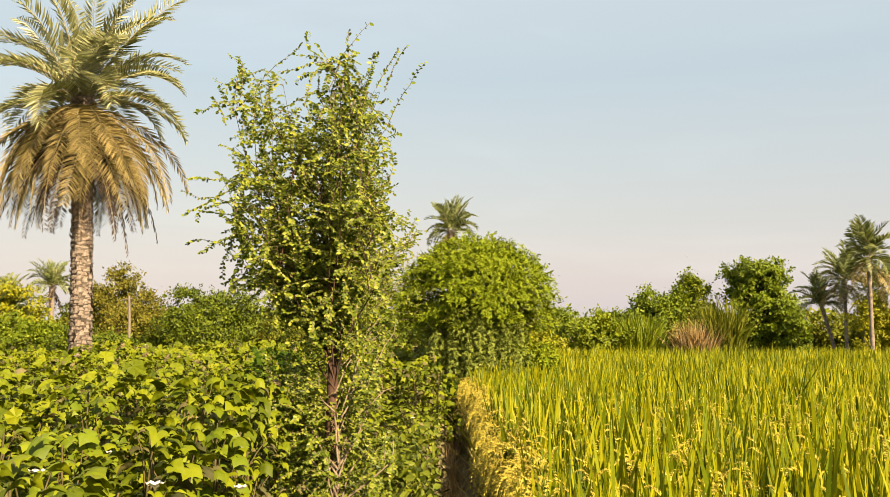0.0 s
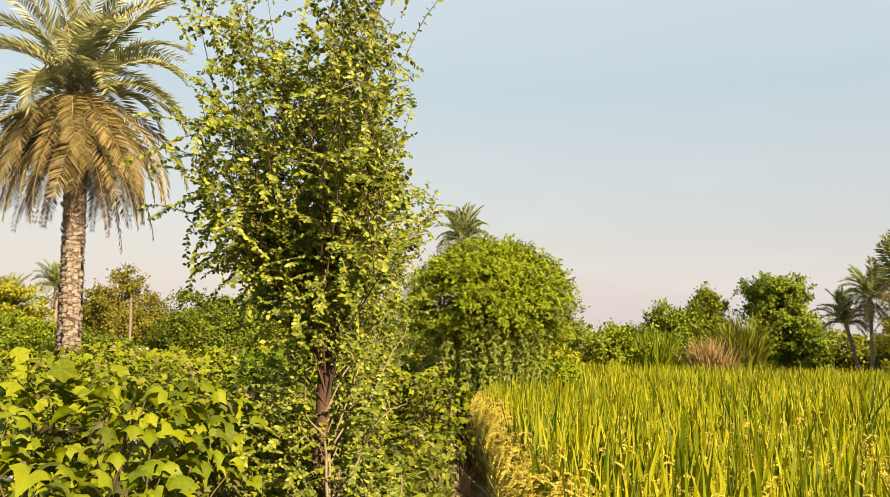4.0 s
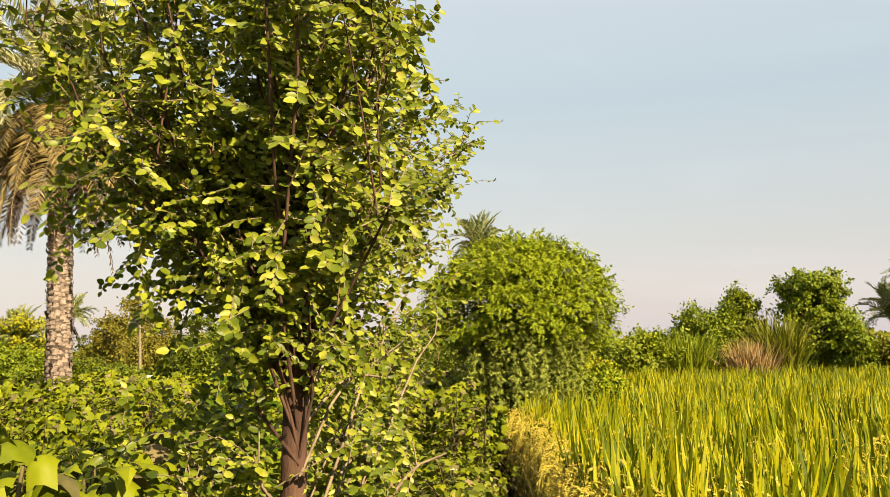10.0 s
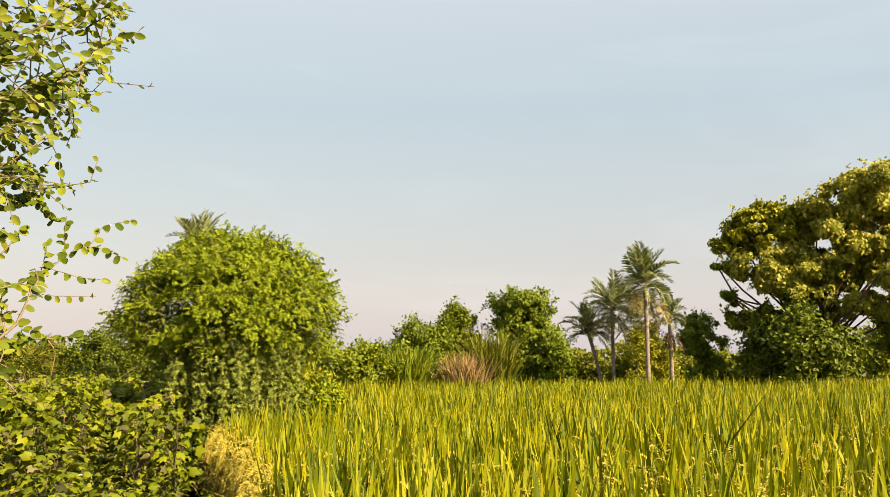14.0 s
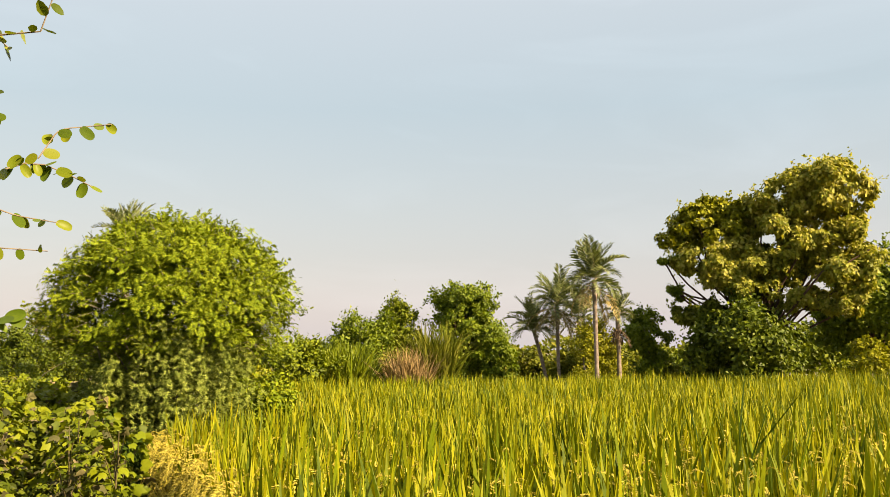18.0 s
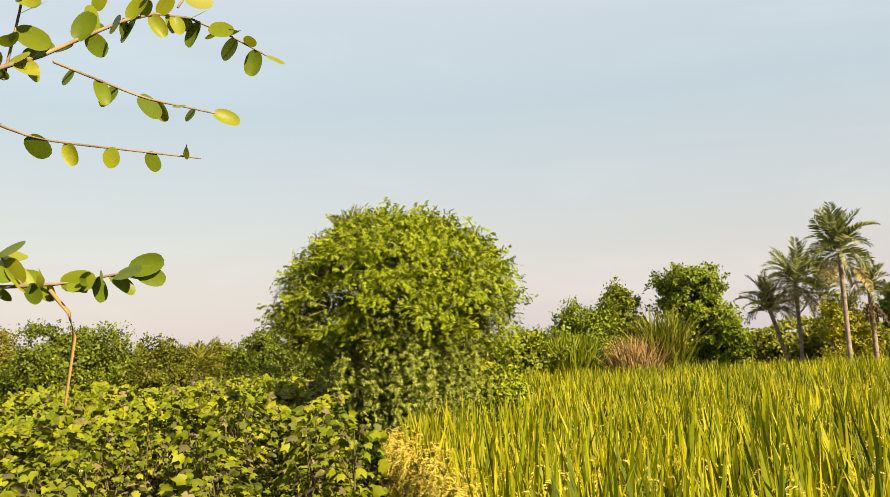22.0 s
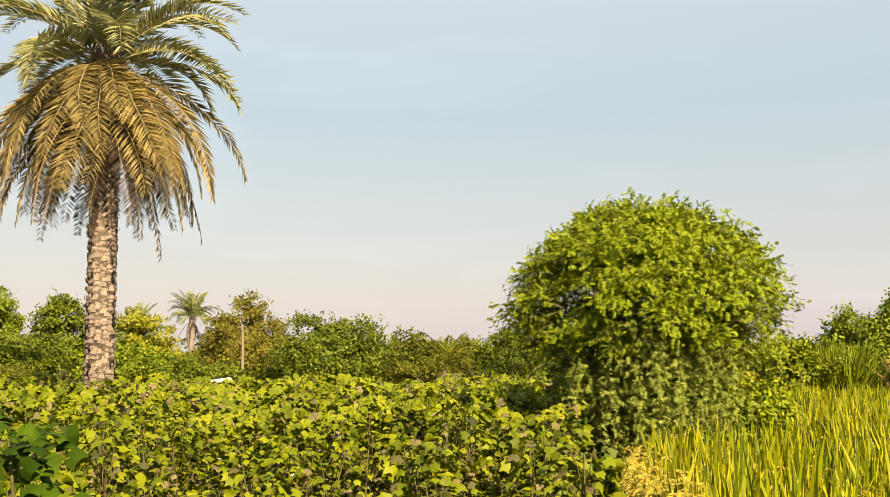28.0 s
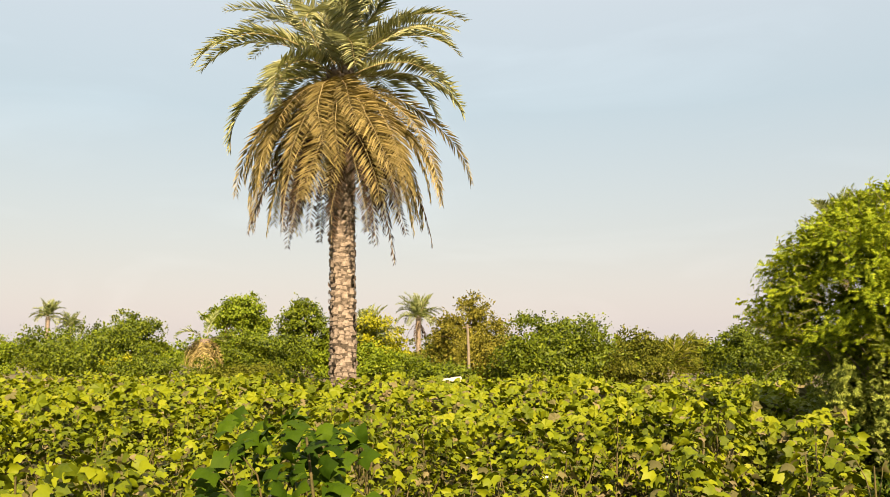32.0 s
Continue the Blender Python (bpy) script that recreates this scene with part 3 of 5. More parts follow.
# far palms beyond the fields
date_palm("small far date palm with a round grey-green head", -37.9, 81.0, 5.43, 0.32, 12, green=30, frond=2.30, leaflet=0.64, pairs=24, boots=False, dead=6, width=0.09)
date_palm("date palm standing up behind the round acacia", 0.20, 35.0, 5.45, 0.19, 13, green=30, frond=1.25, leaflet=0.34, pairs=26, boots=False, dry=4, width=0.09)
date_palm("upright date palm with orange dry fronds under its head", 10.8, 21.6, 3.22, 0.066, 14, green=26, dry=5, frond=0.90, leaflet=0.26, pairs=30, boots=False, width=0.08)
date_palm("date palm with a drooping pale crown", 12.4, 26.4, 2.90, 0.066, 15, green=24, dry=8, frond=1.05, leaflet=0.28, pairs=28, boots=False, width=0.08)
date_palm("short leaning date palm with a pale thin trunk", 12.4, 27.0, 2.15, 0.07, 16, green=24, frond=0.95, leaflet=0.26, pairs=26, lean=(-0.45, 0.1), boots=False, width=0.08)
date_palm("slim date palm with a dark tufted head", 11.95, 22.4, 2.45, 0.07, 17, green=18, dead=8, frond=0.48, leaflet=0.2, pairs=22, boots=False, width=0.09)
date_palm("pale drooping date palm behind the yellow bush", 13.9, 27.6, 2.6, 0.12, 18, green=24, dry=6, frond=1.0, leaflet=0.26, pairs=24, boots=False, width=0.09)
date_palm("distant thin date palm", -69.1, 63.4, 5.53, 0.24, 19, green=18, frond=1.60, leaflet=0.60, pairs=16, boots=False, width=0.1)
date_palm("distant thin date palm, the shorter of two", -68.1, 65.2, 4.53, 0.24, 20, green=16, frond=1.50, leaflet=0.60, pairs=16, boots=False, width=0.1)
date_palm("low date palm among the hedge bushes", -27.7, 52.9, 2.46, 0.32, 21, green=24, frond=2.18, leaflet=0.69, pairs=22, boots=False, width=0.09)
date_palm("dead date palm hung with pale dry fronds", -35.5, 46.5, 2.69, 0.37, 22, green=3, dry=26, frond=1.84, leaflet=0.57, pairs=22, boots=False, width=0.1)
date_palm("low spreading date palm in the hedge", -10.9, 67.2, 0.60, 0.32, 23, green=22, frond=2.53, leaflet=0.69, pairs=22, boots=False, mat=TREE_OLIVE, width=0.09)
date_palm("distant dark date palm", -5.9, 80.2, 3.73, 0.20, 24, green=16, frond=1.60, leaflet=0.60, pairs=16, boots=False, mat=TREE_OLIVE, width=0.1)
date_palm("low date palm beside the hedge", -3.0, 64.9, 1.54, 0.32, 25, green=22, frond=2.30, leaflet=0.69, pairs=20, boots=False, mat=TREE_OLIVE, width=0.09)


# the round acacia at the end of the bund
def feather_leaf(pairs=4):
    """A small twice-feathered leaf: slim leaflets in pairs along a bowed rib."""
    pts, fs = [], []
    for i in range(pairs):
        y = 0.12 + 0.78 * i / (pairs - 1)
        drop = -0.16 * y * y
        w = 0.40 - 0.12 * abs(y - 0.45)
        for side in (-1, 1):
            k = len(pts)
            pts += [(0, y - 0.12, drop), (side * w, y + 0.12, drop - 0.06), (0, y + 0.14, drop)]
            fs.append((k, k + 1, k + 2) if side > 0 else (k, k + 2, k + 1))
    k = len(pts)
    pts += [(-0.03, 0, 0), (0.03, 0, 0), (0, 1.05, -0.18)]
    fs.append((k, k + 1, k + 2))
    return shape_of(pts, fs)


FEATHER = feather_leaf()


def build_acacia():
    r = np.random.default_rng(31)
    base = thing("acacia_tree", "round bright green feathery acacia at the rice's corner", "tree", (0.42, 12.35, 0.04), scale=0.968)
    fork = np.array([-0.30, -0.1, 0.75])
    s = Soup()
    s.tube(limb_points(r, (-0.45, -0.15, 0), fork, 7, 0.1), np.linspace(0.085, 0.06, 7), 9)
    part_of("trunk", s.mesh("trunk", BARK_GREY, True), base, "pale grey bark")
    zs = [0.05, 0.6, 1.15, 1.42, 1.58, 1.78, 2.0, 2.24, 2.43, 2.60, 2.71, 2.78]
    rs = [0.50, 0.56, 0.64, 0.76, 0.94, 1.05, 1.07, 0.97, 0.80, 0.58, 0.34, 0.10]

    def pads(n, z0, z1, depth, per, size, swell, thick):
        """Flat sprays of feathery leaves in tiers over the dome, with dark gaps between one tier and the next."""
        z = z0 + (z1 - z0) * ((np.arange(n) + r.random(n)) / n) ** 0.85
        a = np.arange(n) * 2.39996 + r.normal(size=n) * 0.3
        q = np.interp(z, zs, rs) * r.uniform(*depth, n)
        out = np.stack([np.cos(a), np.sin(a), np.zeros(n)], -1)
        c = out * q[:, None]
        c[:, 2] = z
        up = unit(out * (0.75 * q / 1.2)[:, None] + np.array([0, 0, 0.8]) + rand_dirs(n, r) * 0.28)
        e1 = unit(np.cross(up, rand_dirs(n, r)))
        e2 = np.cross(up, e1)
        big = swell * r.uniform(0.6, 1.45, n)
        # shoots fan out of each pad, leaves sit along the shoots
        shoots = 9
        ang = (np.arange(shoots)[None, :] + r.random((n, shoots))) / shoots * 2 * math.pi
        way = e1[:, None, :] * np.cos(ang)[:, :, None] + e2[:, None, :] * np.sin(ang)[:, :, None] + up[:, None, :] * r.uniform(-0.1, 0.5, (n, shoots, 1)) + out[:, None, :] * 0.35
        t = r.uniform(0.15, 1.05, (n, shoots, per))
        at = c[:, None, None, :] + way[:, :, None, :] * (t * big[:, None, None])[..., None]
        at = at + r.normal(size=at.shape) * thick
        at[..., 2] -= 0.10 * t * t * big[:, None, None]
        m = n * shoots * per
        w = np.repeat(way.reshape(-1, 3), per, 0)
        s = Soup()
        s.scatter(FEATHER, at.reshape(-1, 3), w * 0.7 + rand_dirs(m, r) * 0.8 - np.array([0, 0, 0.12]), np.repeat(up, shoots * per, 0) + rand_dirs(m, r) * 0.45, size * r.uniform(0.55, 1.25, m))
        return s, c

    top, ct = pads(200, 1.50, 2.74, (0.80, 1.03), 15, 0.052, 0.185, 0.024)
    mid, cm = pads(100, 1.25, 2.5, (0.25, 0.72), 8, 0.078, 0.20, 0.03)
    low, cl = pads(120, 0.2, 1.5, (0.4, 1.05), 12, 0.050, 0.15, 0.025)
    for c in list(ct[:16]) + list(cm[:8]) + list(cl[:6]):
        q = Soup()
        q.tube(limb_points(r, fork, c, 7, 0.3), np.linspace(0.024, 0.004, 7), 6)
        part_of("limb", q.mesh("limb", BARK_GREY, True), base)
    part_of("crown", top.mesh("crown", ACACIA), base, "feathery yellow-green leaves in tiers")
    part_of("crown", mid.mesh("crown", ACACIA), base, "inner leaves")
    # low sprays and hanging strands carry the dome's shade in their leaf colour
    part_of("crown", low.mesh("crown", ACACIA_SHADED), base, "lower sprays in a shaded grey-green")
    # strands that hang to the ground
    h = Soup()
    n = 240
    a = r.uniform(0, 2 * math.pi, n)
    a[:80] = r.uniform(-2.7, -0.6, 80)
    for i in range(n):
        if i >= 80 and math.cos(a[i]) > 0.45:
            continue
        q = r.uniform(0.55, 0.86) if i < 80 else r.uniform(0.35, 0.70)
        z1 = r.uniform(1.15, 1.75) if i < 80 else r.uniform(0.85, 1.62)
        p0 = np.array([math.cos(a[i]) * q, math.sin(a[i]) * q * (1.25 if math.sin(a[i]) < 0 else 1.0), z1])
        p1 = p0 + np.array([math.cos(a[i]) * 0.12, math.sin(a[i]) * 0.12, -r.uniform(0.35, 0.8)])
        pts = limb_points(r, p0, p1, 6, 0.25)
        k = 34
        t = r.uniform(0, 5, k)
        at = np.stack([np.interp(t, np.arange(6), pts[:, c]) for c in range(3)], -1) + r.normal(size=(k, 3)) * 0.02
        h.scatter(FEATHER, at, rand_dirs(k, r) + np.array([math.cos(a[i]) * 0.5, math.sin(a[i]) * 0.5, -0.4]), rand_dirs(k, r) * 0.7 + np.array([0, -0.5, 0.7]), 0.06 * r.uniform(0.6, 1.2, k))
    part_of("spray", h.mesh("hanging sprays", ACACIA_SHADED), base, "hanging sprays in a shaded grey-green")["kind"] = "stuff"
    # loose shoots that stand out of the dome
    w, tw = Soup(), Soup()
    n = 420
    z = r.uniform(1.4, 2.76, n)
    a = r.uniform(0, 2 * math.pi, n)
    for i in range(n):
        q = np.interp(z[i], zs, rs) * 0.96
        p0 = np.array([math.cos(a[i]) * q, math.sin(a[i]) * q, z[i]])
        d = unit(np.array([math.cos(a[i]) * q, math.sin(a[i]) * q, max(0.0, z[i] - 1.75)]) + rand_dirs(1, r)[0] * 0.45)
        pts = limb_points(r, p0, p0 + d * r.uniform(0.08, 0.24), 5, 0.2)
        tw.tube(pts, np.linspace(0.003, 0.0012, 5), 4)
        k = 7
        t = r.uniform(1, 4, k)
        at = np.stack([np.interp(t, np.arange(5), pts[:, c]) for c in range(3)], -1)
        w.scatter(FEATHER, at, rand_dirs(k, r) + d * 0.6, rand_dirs(k, r) + np.array([0, 0, 0.6]), r.uniform(0.028, 0.046, size=k))
    part_of("shoot", w.mesh("shoots", ACACIA), base, "loose shoots round the crown")["kind"] = "stuff"
    part_of("twig", tw.mesh("twigs", BARK_GREY), base)["kind"] = "stuff"


build_acacia()

# hedge of trees beyond the rice
tree("tree", "dense tree with a flat top wider than its base", 11.9, 32.4, 4.0, 2.9, TREE_DEEP, 41, leaves=9000, leaf=0.11, clear=0.02,
     lobe_size=0.34, lobes=110, shoots=0.3, shell=(0.15, 0.80), crowns=[((-0.1, 0, 3.30), (1.5, 1.3, 0.75), 0.45), ((0.1, 0, 2.35), (1.5, 1.3, 1.0), 0.45), ((0.3, 0, 1.3), (1.6, 1.3, 1.3), 0.5)])
bush("tree", "round-headed dark green tree behind the cane clump", 8.0, 33.0, 3.3, 2.2, TREE_DEEP, 42, leaves=5500, leaf=0.11, lobes=46, category="tree")
bush("tree", "slim light green tree in the hedge", 9.8, 33.6, 3.6, 1.75, TREE_MID, 43, leaves=5000, leaf=0.11, lobes=46, category="tree")
bush("bush", "light green bush beside the acacia", 4.4, 27.0, 2.0, 2.6, TREE_MID, 44, leaves=3000, leaf=0.11)
bush("bush", "low dark hedge bush", 5.6, 31.0, 1.75, 2.4, TREE_MID, 45, leaves=2200, leaf=0.12)
bush("bush", "yellow-green bush beside the acacia at the rice's edge", 1.16, 12.75, 1.60, 0.85, ACACIA, 146, leaves=3600, leaf=0.045)
bush("bush", "low hedge bush beside the rice", 2.6, 24.5, 1.5, 2.2, TREE_YEL, 46, leaves=2000, leaf=0.1)
bush("bush", "dark bush under the palms", 12.6, 31.0, 1.9, 1.6, TREE_DEEP, 47, leaves=1800, leaf=0.13)
bush("bush", "yellow-green bush among the palms", 11.55, 22.9, 2.35, 1.45, TREE_YEL, 48, leaves=4200, leaf=0.065)
bush("bush", "dark bush below the palms", 13.6, 27.4, 1.6, 1.7, TREE_OLIVE, 49, leaves=1500, leaf=0.12)
tree("tree", "small dark round tree between palms and the large tree", 13.9, 24.0, 2.65, 1.35, TREE_DEEP, 50, leaves=4200, leaf=0.085, clear=0.02,
     crowns=[((0, 0, 1.85), (0.68, 0.65, 0.8), 0.65), ((0.1, 0, 0.8), (0.6, 0.6, 0.7), 0.4)])
bush("bush", "low grey-green scrub at the field's end", 14.9, 24.2, 1.15, 1.6, TREE_OLIVE, 51, leaves=1500, leaf=0.1)
bush("bush", "small bright bush at the rice's edge", 11.4, 20.3, 1.05, 0.6, TREE_MID, 52, leaves=700, leaf=0.07)
bush("bush", "olive scrub in the hedge", 16.2, 30.5, 1.35, 4.0, TREE_OLIVE, 53, leaves=2400, leaf=0.14)
big_tree = tree("tree", "large spreading tree with yellowing broad leaves over dark ivy", 15.75, 21.4, 7.2, 6.4, BIG_LEAF, 54, bark=BARK, leaves=26000, leaf=0.115, trunk=0.17, droop=1.0, lobe_size=0.21, lobes=130, shell=(0.20, 0.95), shoots=1.2, limbs=3, limb=0.22,
     crowns=[((1.45, 0, 5.45), (1.6, 1.4, 1.15), 0.36), ((2.2, 0.3, 4.6), (1.0, 1.1, 0.85), 0.14), ((0.3, 0.1, 5.0), (1.2, 1.1, 0.95), 0.18), ((-1.2, 0.1, 4.8), (1.35, 1.2, 0.95), 0.24, TREE_YEL), ((1.7, 0, 3.6), (1.4, 1.3, 0.9), 0.22), ((0.2, 0, 3.9), (1.2, 1.1, 0.8), 0.14),
             ((-0.9, -0.2, 3.4), (1.55, 1.2, 1.0), 0.36), ((-1.5, 0, 2.4), (0.9, 0.9, 0.9), 0.10, TREE_OLIVE), ((1.2, 0.2, 2.7), (1.2, 1.0, 0.6), 0.14), ((1.1, -0.3, 4.2), (0.9, 0.9, 0.75), 0.13), ((1.9, 0, 2.6), (0.9, 0.9, 0.6), 0.10), ((-2.4, 0, 3.9), (0.7, 0.4, 0.16), 0.012, TREE_DEEP), ((-2.2, 0, 3.0), (0.5, 0.4, 0.30), 0.015, TREE_DEEP)], stray=0.05)
big_tree.rotation_euler = (0, 0, radians(-36))
bush("bush", "dark leafy thicket under the large tree", 15.0, 21.2, 2.75, 2.9, HEDGE, 55, leaves=7000, leaf=0.12)
tree("tree", "dark green tree beside the large tree", 19.8, 21.4, 4.4, 3.6, TREE_DEEP, 56, leaves=5500, leaf=0.14, clear=0.05)
bush("bush", "yellow-green scrub below the dark tree", 17.4, 19.5, 1.6, 1.8, TREE_YEL, 57, leaves=1600, leaf=0.1)
bush("bush", "dark hedge continuing past the large tree", 23.0, 18.0, 2.9, 4.6, TREE_DEEP, 58, leaves=3800, leaf=0.15)

# hedge beyond the cotton
bush("bush", "broad green bush in the hedge beyond the cotton", -12.3, 43.5, 3.81, 6.0, HEDGE, 61, leaves=5200, leaf=0.18)
bush("bush", "olive bush beside the broad one", -9.1, 47.9, 2.48, 4.4, HEDGE_OLIVE, 62, leaves=2400, leaf=0.18)
tree("tree", "russet-green tree behind the pole", -21.7, 55.2, 5.12, 4.8, RUSSET, 63, leaves=3400, leaf=0.22, clear=0.05)
bush("bush", "russet-green bush by the pole", -16.9, 46.0, 2.82, 5.1, RUSSET, 64, leaves=2600, leaf=0.18)
bush("bush", "dark green bush in the hedge", -19.9, 41.4, 1.60, 3.7, TREE_DEEP, 65, leaves=2000, leaf=0.18)
tree("tree", "bright green tree behind the tall palm", -32.3, 52.9, 5.45, 4.4, HEDGE, 66, leaves=3400, leaf=0.23, clear=0.02)
bush("bush", "rounded green bush behind the tall palm", -26.8, 52.9, 4.58, 4.4, TREE_YEL, 67, leaves=3000, leaf=0.22)
bush("bush", "dark bush behind the palm's trunk", -24.5, 45.3, 2.48, 4.1, TREE_DEEP, 68, leaves=2400, leaf=0.20)
tree("tree", "dark leafy tree with a square head", -37.1, 51.5, 6.01, 4.7, TREE_DEEP, 69, leaves=4200, leaf=0.25, clear=0.02,
     crowns=[((0, 0, 4.2), (2.3, 2.1, 1.7), 0.6), ((0.7, 0, 1.9), (2.7, 2.3, 1.8), 0.5)])
bush("bush", "green hedge bush in front of the square-headed tree", -30.5, 45.6, 2.92, 6.0, HEDGE, 70, leaves=3400, leaf=0.20)
bush("bush", "large spreading green bush at the field's corner", -43.6, 45.1, 3.75, 9.7, HEDGE, 71, leaves=5000, leaf=0.22)
tree("tree", "pointed green tree above the spreading bush", -44.3, 49.2, 4.68, 5.1, HEDGE, 72, leaves=2600, leaf=0.22, clear=0.1)
bush("bush", "yellowish low bush in the hedge", -38.8, 43.3, 1.49, 3.7, TREE_YEL, 73, leaves=1600, leaf=0.20)
bush("bush", "rounded bush near the acacia", -5.9, 62.6, 3.58, 4.1, HEDGE, 74, leaves=2400, leaf=0.22)
bush("bush", "olive bush behind the acacia", -2.0, 58.4, 3.36, 4.6, HEDGE_OLIVE, 75, leaves=2400, leaf=0.22)
bush("bush", "dark scrub far behind the hedge", -12.1, 80.3, 3.03, 11.5, HEDGE_OLIVE, 76, leaves=2600, leaf=0.31)
bush("bush", "dark scrub far behind the pole", -28.9, 72.2, 3.25, 13.8, HEDGE_OLIVE, 77, leaves=3000, leaf=0.31)
bush("bush", "dark scrub far behind the tall palm", -50.7, 67.6, 3.25, 16.1, TREE_DEEP, 78, leaves=3200, leaf=0.31)
bush("bush", "low green bush at the cotton's far edge", -15.1, 36.8, 1.37, 4.1, HEDGE, 79, leaves=1800, leaf=0.16)
bush("bush", "small dark shrub at the corner of the rice", -0.18, 10.95, 0.96, 0.68, SHRUB, 80, leaves=3000, leaf=0.05)
bush("bush", "low green scrub at the cotton's far edge", -33.0, 39.5, 1.5, 8.0, HEDGE, 86, leaves=2400, leaf=0.16)
bush("bush", "low green scrub at the cotton's far edge", -26.0, 38.5, 1.3, 6.0, HEDGE_OLIVE, 87, leaves=2000, leaf=0.16)
bush("bush", "low green scrub near the acacia", -3.1, 41.2, 1.60, 5.5, HEDGE, 81, leaves=2200, leaf=0.16)
bush("bush", "low weedy growth at the acacia's foot", -0.85, 12.2, 1.22, 1.3, TREE_MID, 82, leaves=2400, leaf=0.06)
bush("bush", "tangled green weeds behind the cotton's end", -1.0, 13.7, 1.05, 1.4, TREE_MID, 83, leaves=1800, leaf=0.06)
bush("bush", "leafy weeds under the acacia's crown", 0.25, 13.6, 0.9, 1.3, TREE_DEEP, 84, leaves=1600, leaf=0.06)
bush("bush", "small green weeds beside the acacia's trunk", 0.35, 11.55, 0.7, 0.7, TREE_MID, 85, leaves=900, leaf=0.05)
scrub_rng = np.random.default_rng(88)
for sx, sy, sh, sw in ((-58.8, 57.3, 2.92, 10.6), (-35.8, 64.2, 3.15, 11.5), (-20.8, 64.2, 3.15, 10.6), (-13.9, 57.3, 2.46, 8.3), (-5.2, 71.1, 2.69, 10.1), (3.6, 65.3, 2.69, 9.7), (4.6, 33.5, 2.1, 4.0), (7.2, 35.5, 2.0, 4.0), (13.0, 35.5, 1.6, 5.0), (17.0, 26.5, 1.4, 3.0), (-65.7, 49.2, 3.15, 11.5),
                       (10.4, 36.0, 2.0, 4.0), (15.0, 33.0, 1.45, 4.0), (19.0, 30.0, 1.5, 5.0), (21.5, 25.0, 2.3, 4.0), (-73.7, 60.7, 3.15, 11.5), (9.0, 30.5, 1.5, 2.4), (14.6, 28.8, 1.5, 2.4)):
    bush("bush", "dull green scrub in the far hedge", sx, sy, sh, sw, [TREE_OLIVE, TREE_MID, TREE_DEEP][int(scrub_rng.integers(3))], int(scrub_rng.integers(9999)), leaves=2600, leaf=0.15 if sx > 2 else 0.30, lobes=26, depth=2.0 if sx > 2 else 4.5, group="far hedge")


def build_far_woods():
    """The low line of trees that closes the fields all round."""
    r = np.random.default_rng(95)
    belt = thing("far_woods", "low dull green line of trees at the fields' end", "woods", kind="stuff")
    for k in range(6):
        s = Soup()
        n = 9000
        a = r.uniform(k, k + 1, n) * math.pi / 3
        q = 150 + 8 * r.random(n)
        top = 2.6 + 1.0 * np.sin(a * 31) * np.sin(a * 13 + 1) + 0.6 * np.sin(a * 83)
        z = top * r.random(n) ** 0.6
        s.scatter(DIAMOND, np.stack([np.cos(a) * q, np.sin(a) * q, z], -1), rand_dirs(n, r), np.stack([-np.cos(a), -np.sin(a), np.full(n, 0.6)], -1) + rand_dirs(n, r) * 0.6, 0.9 * r.uniform(0.6, 1.3, n))
        part_of("foliage", s.mesh("far woods", TREE_OLIVE), belt)["kind"] = "stuff"


build_far_woods()


# ---- the rice ----
def rice_far(x):
    return 22.0 - 0.2 * x - 0.006 * x * x


def rice_edge(y):
    return np.interp(y, [0, 8.5, 12.0], [0.40, 0.40, 0.30]) + 0.04 * np.sin(y * 1.7) + 0.03 * np.sin(y * 4.1 + 1)


def rice_places(r, n, x0, x1, y0, y1):
    x, y = r.uniform(x0, x1, n), r.uniform(y0, y1, n)
    near_tree = (x < 2.1) & (y > 11.4) & (y > 11.4 + 0.0 * x)
    ok = (x > rice_edge(y)) & (y < rice_far(x)) & ~near_tree
    return x[ok], y[ok]


def blades(s, r, x, y, z0, length, width, lean, bend):
    """Sword-shaped blades: narrow strips that lean and bow, folded along the middle."""
    n = len(x)
    az = r.uniform(0, 2 * math.pi, n)
    tilt = np.abs(r.normal(size=n)) * lean
    face = az + r.normal(size=n) * 0.8
    ts = np.array([0.0, 0.35, 0.7, 1.0])
    ws = np.array([0.75, 1.0, 0.7, 0.03])
    rows = []
    pos = np.stack([x, y, z0], -1)
    prev = 0
    for t, w in zip(ts, ws):
        a = tilt + bend * t * t
        step = (t - prev) * length
        pos = pos + np.stack([np.sin(a) * np.cos(az), np.sin(a) * np.sin(az), np.cos(a)], -1) * step[:, None]
        prev = t
        side = np.stack([-np.sin(face), np.cos(face), np.zeros(n)], -1) * (width * w / 2)[:, None]
        rows += [pos - side, pos + side]
    v = np.stack(rows, 1).reshape(-1, 3)
    f = np.array([(0, 1, 3, 2), (2, 3, 5, 4), (4, 5, 7, 6)])
    s.add(v, (f[None] + (np.arange(n) * 8)[:, None, None]).reshape(-1, 4))


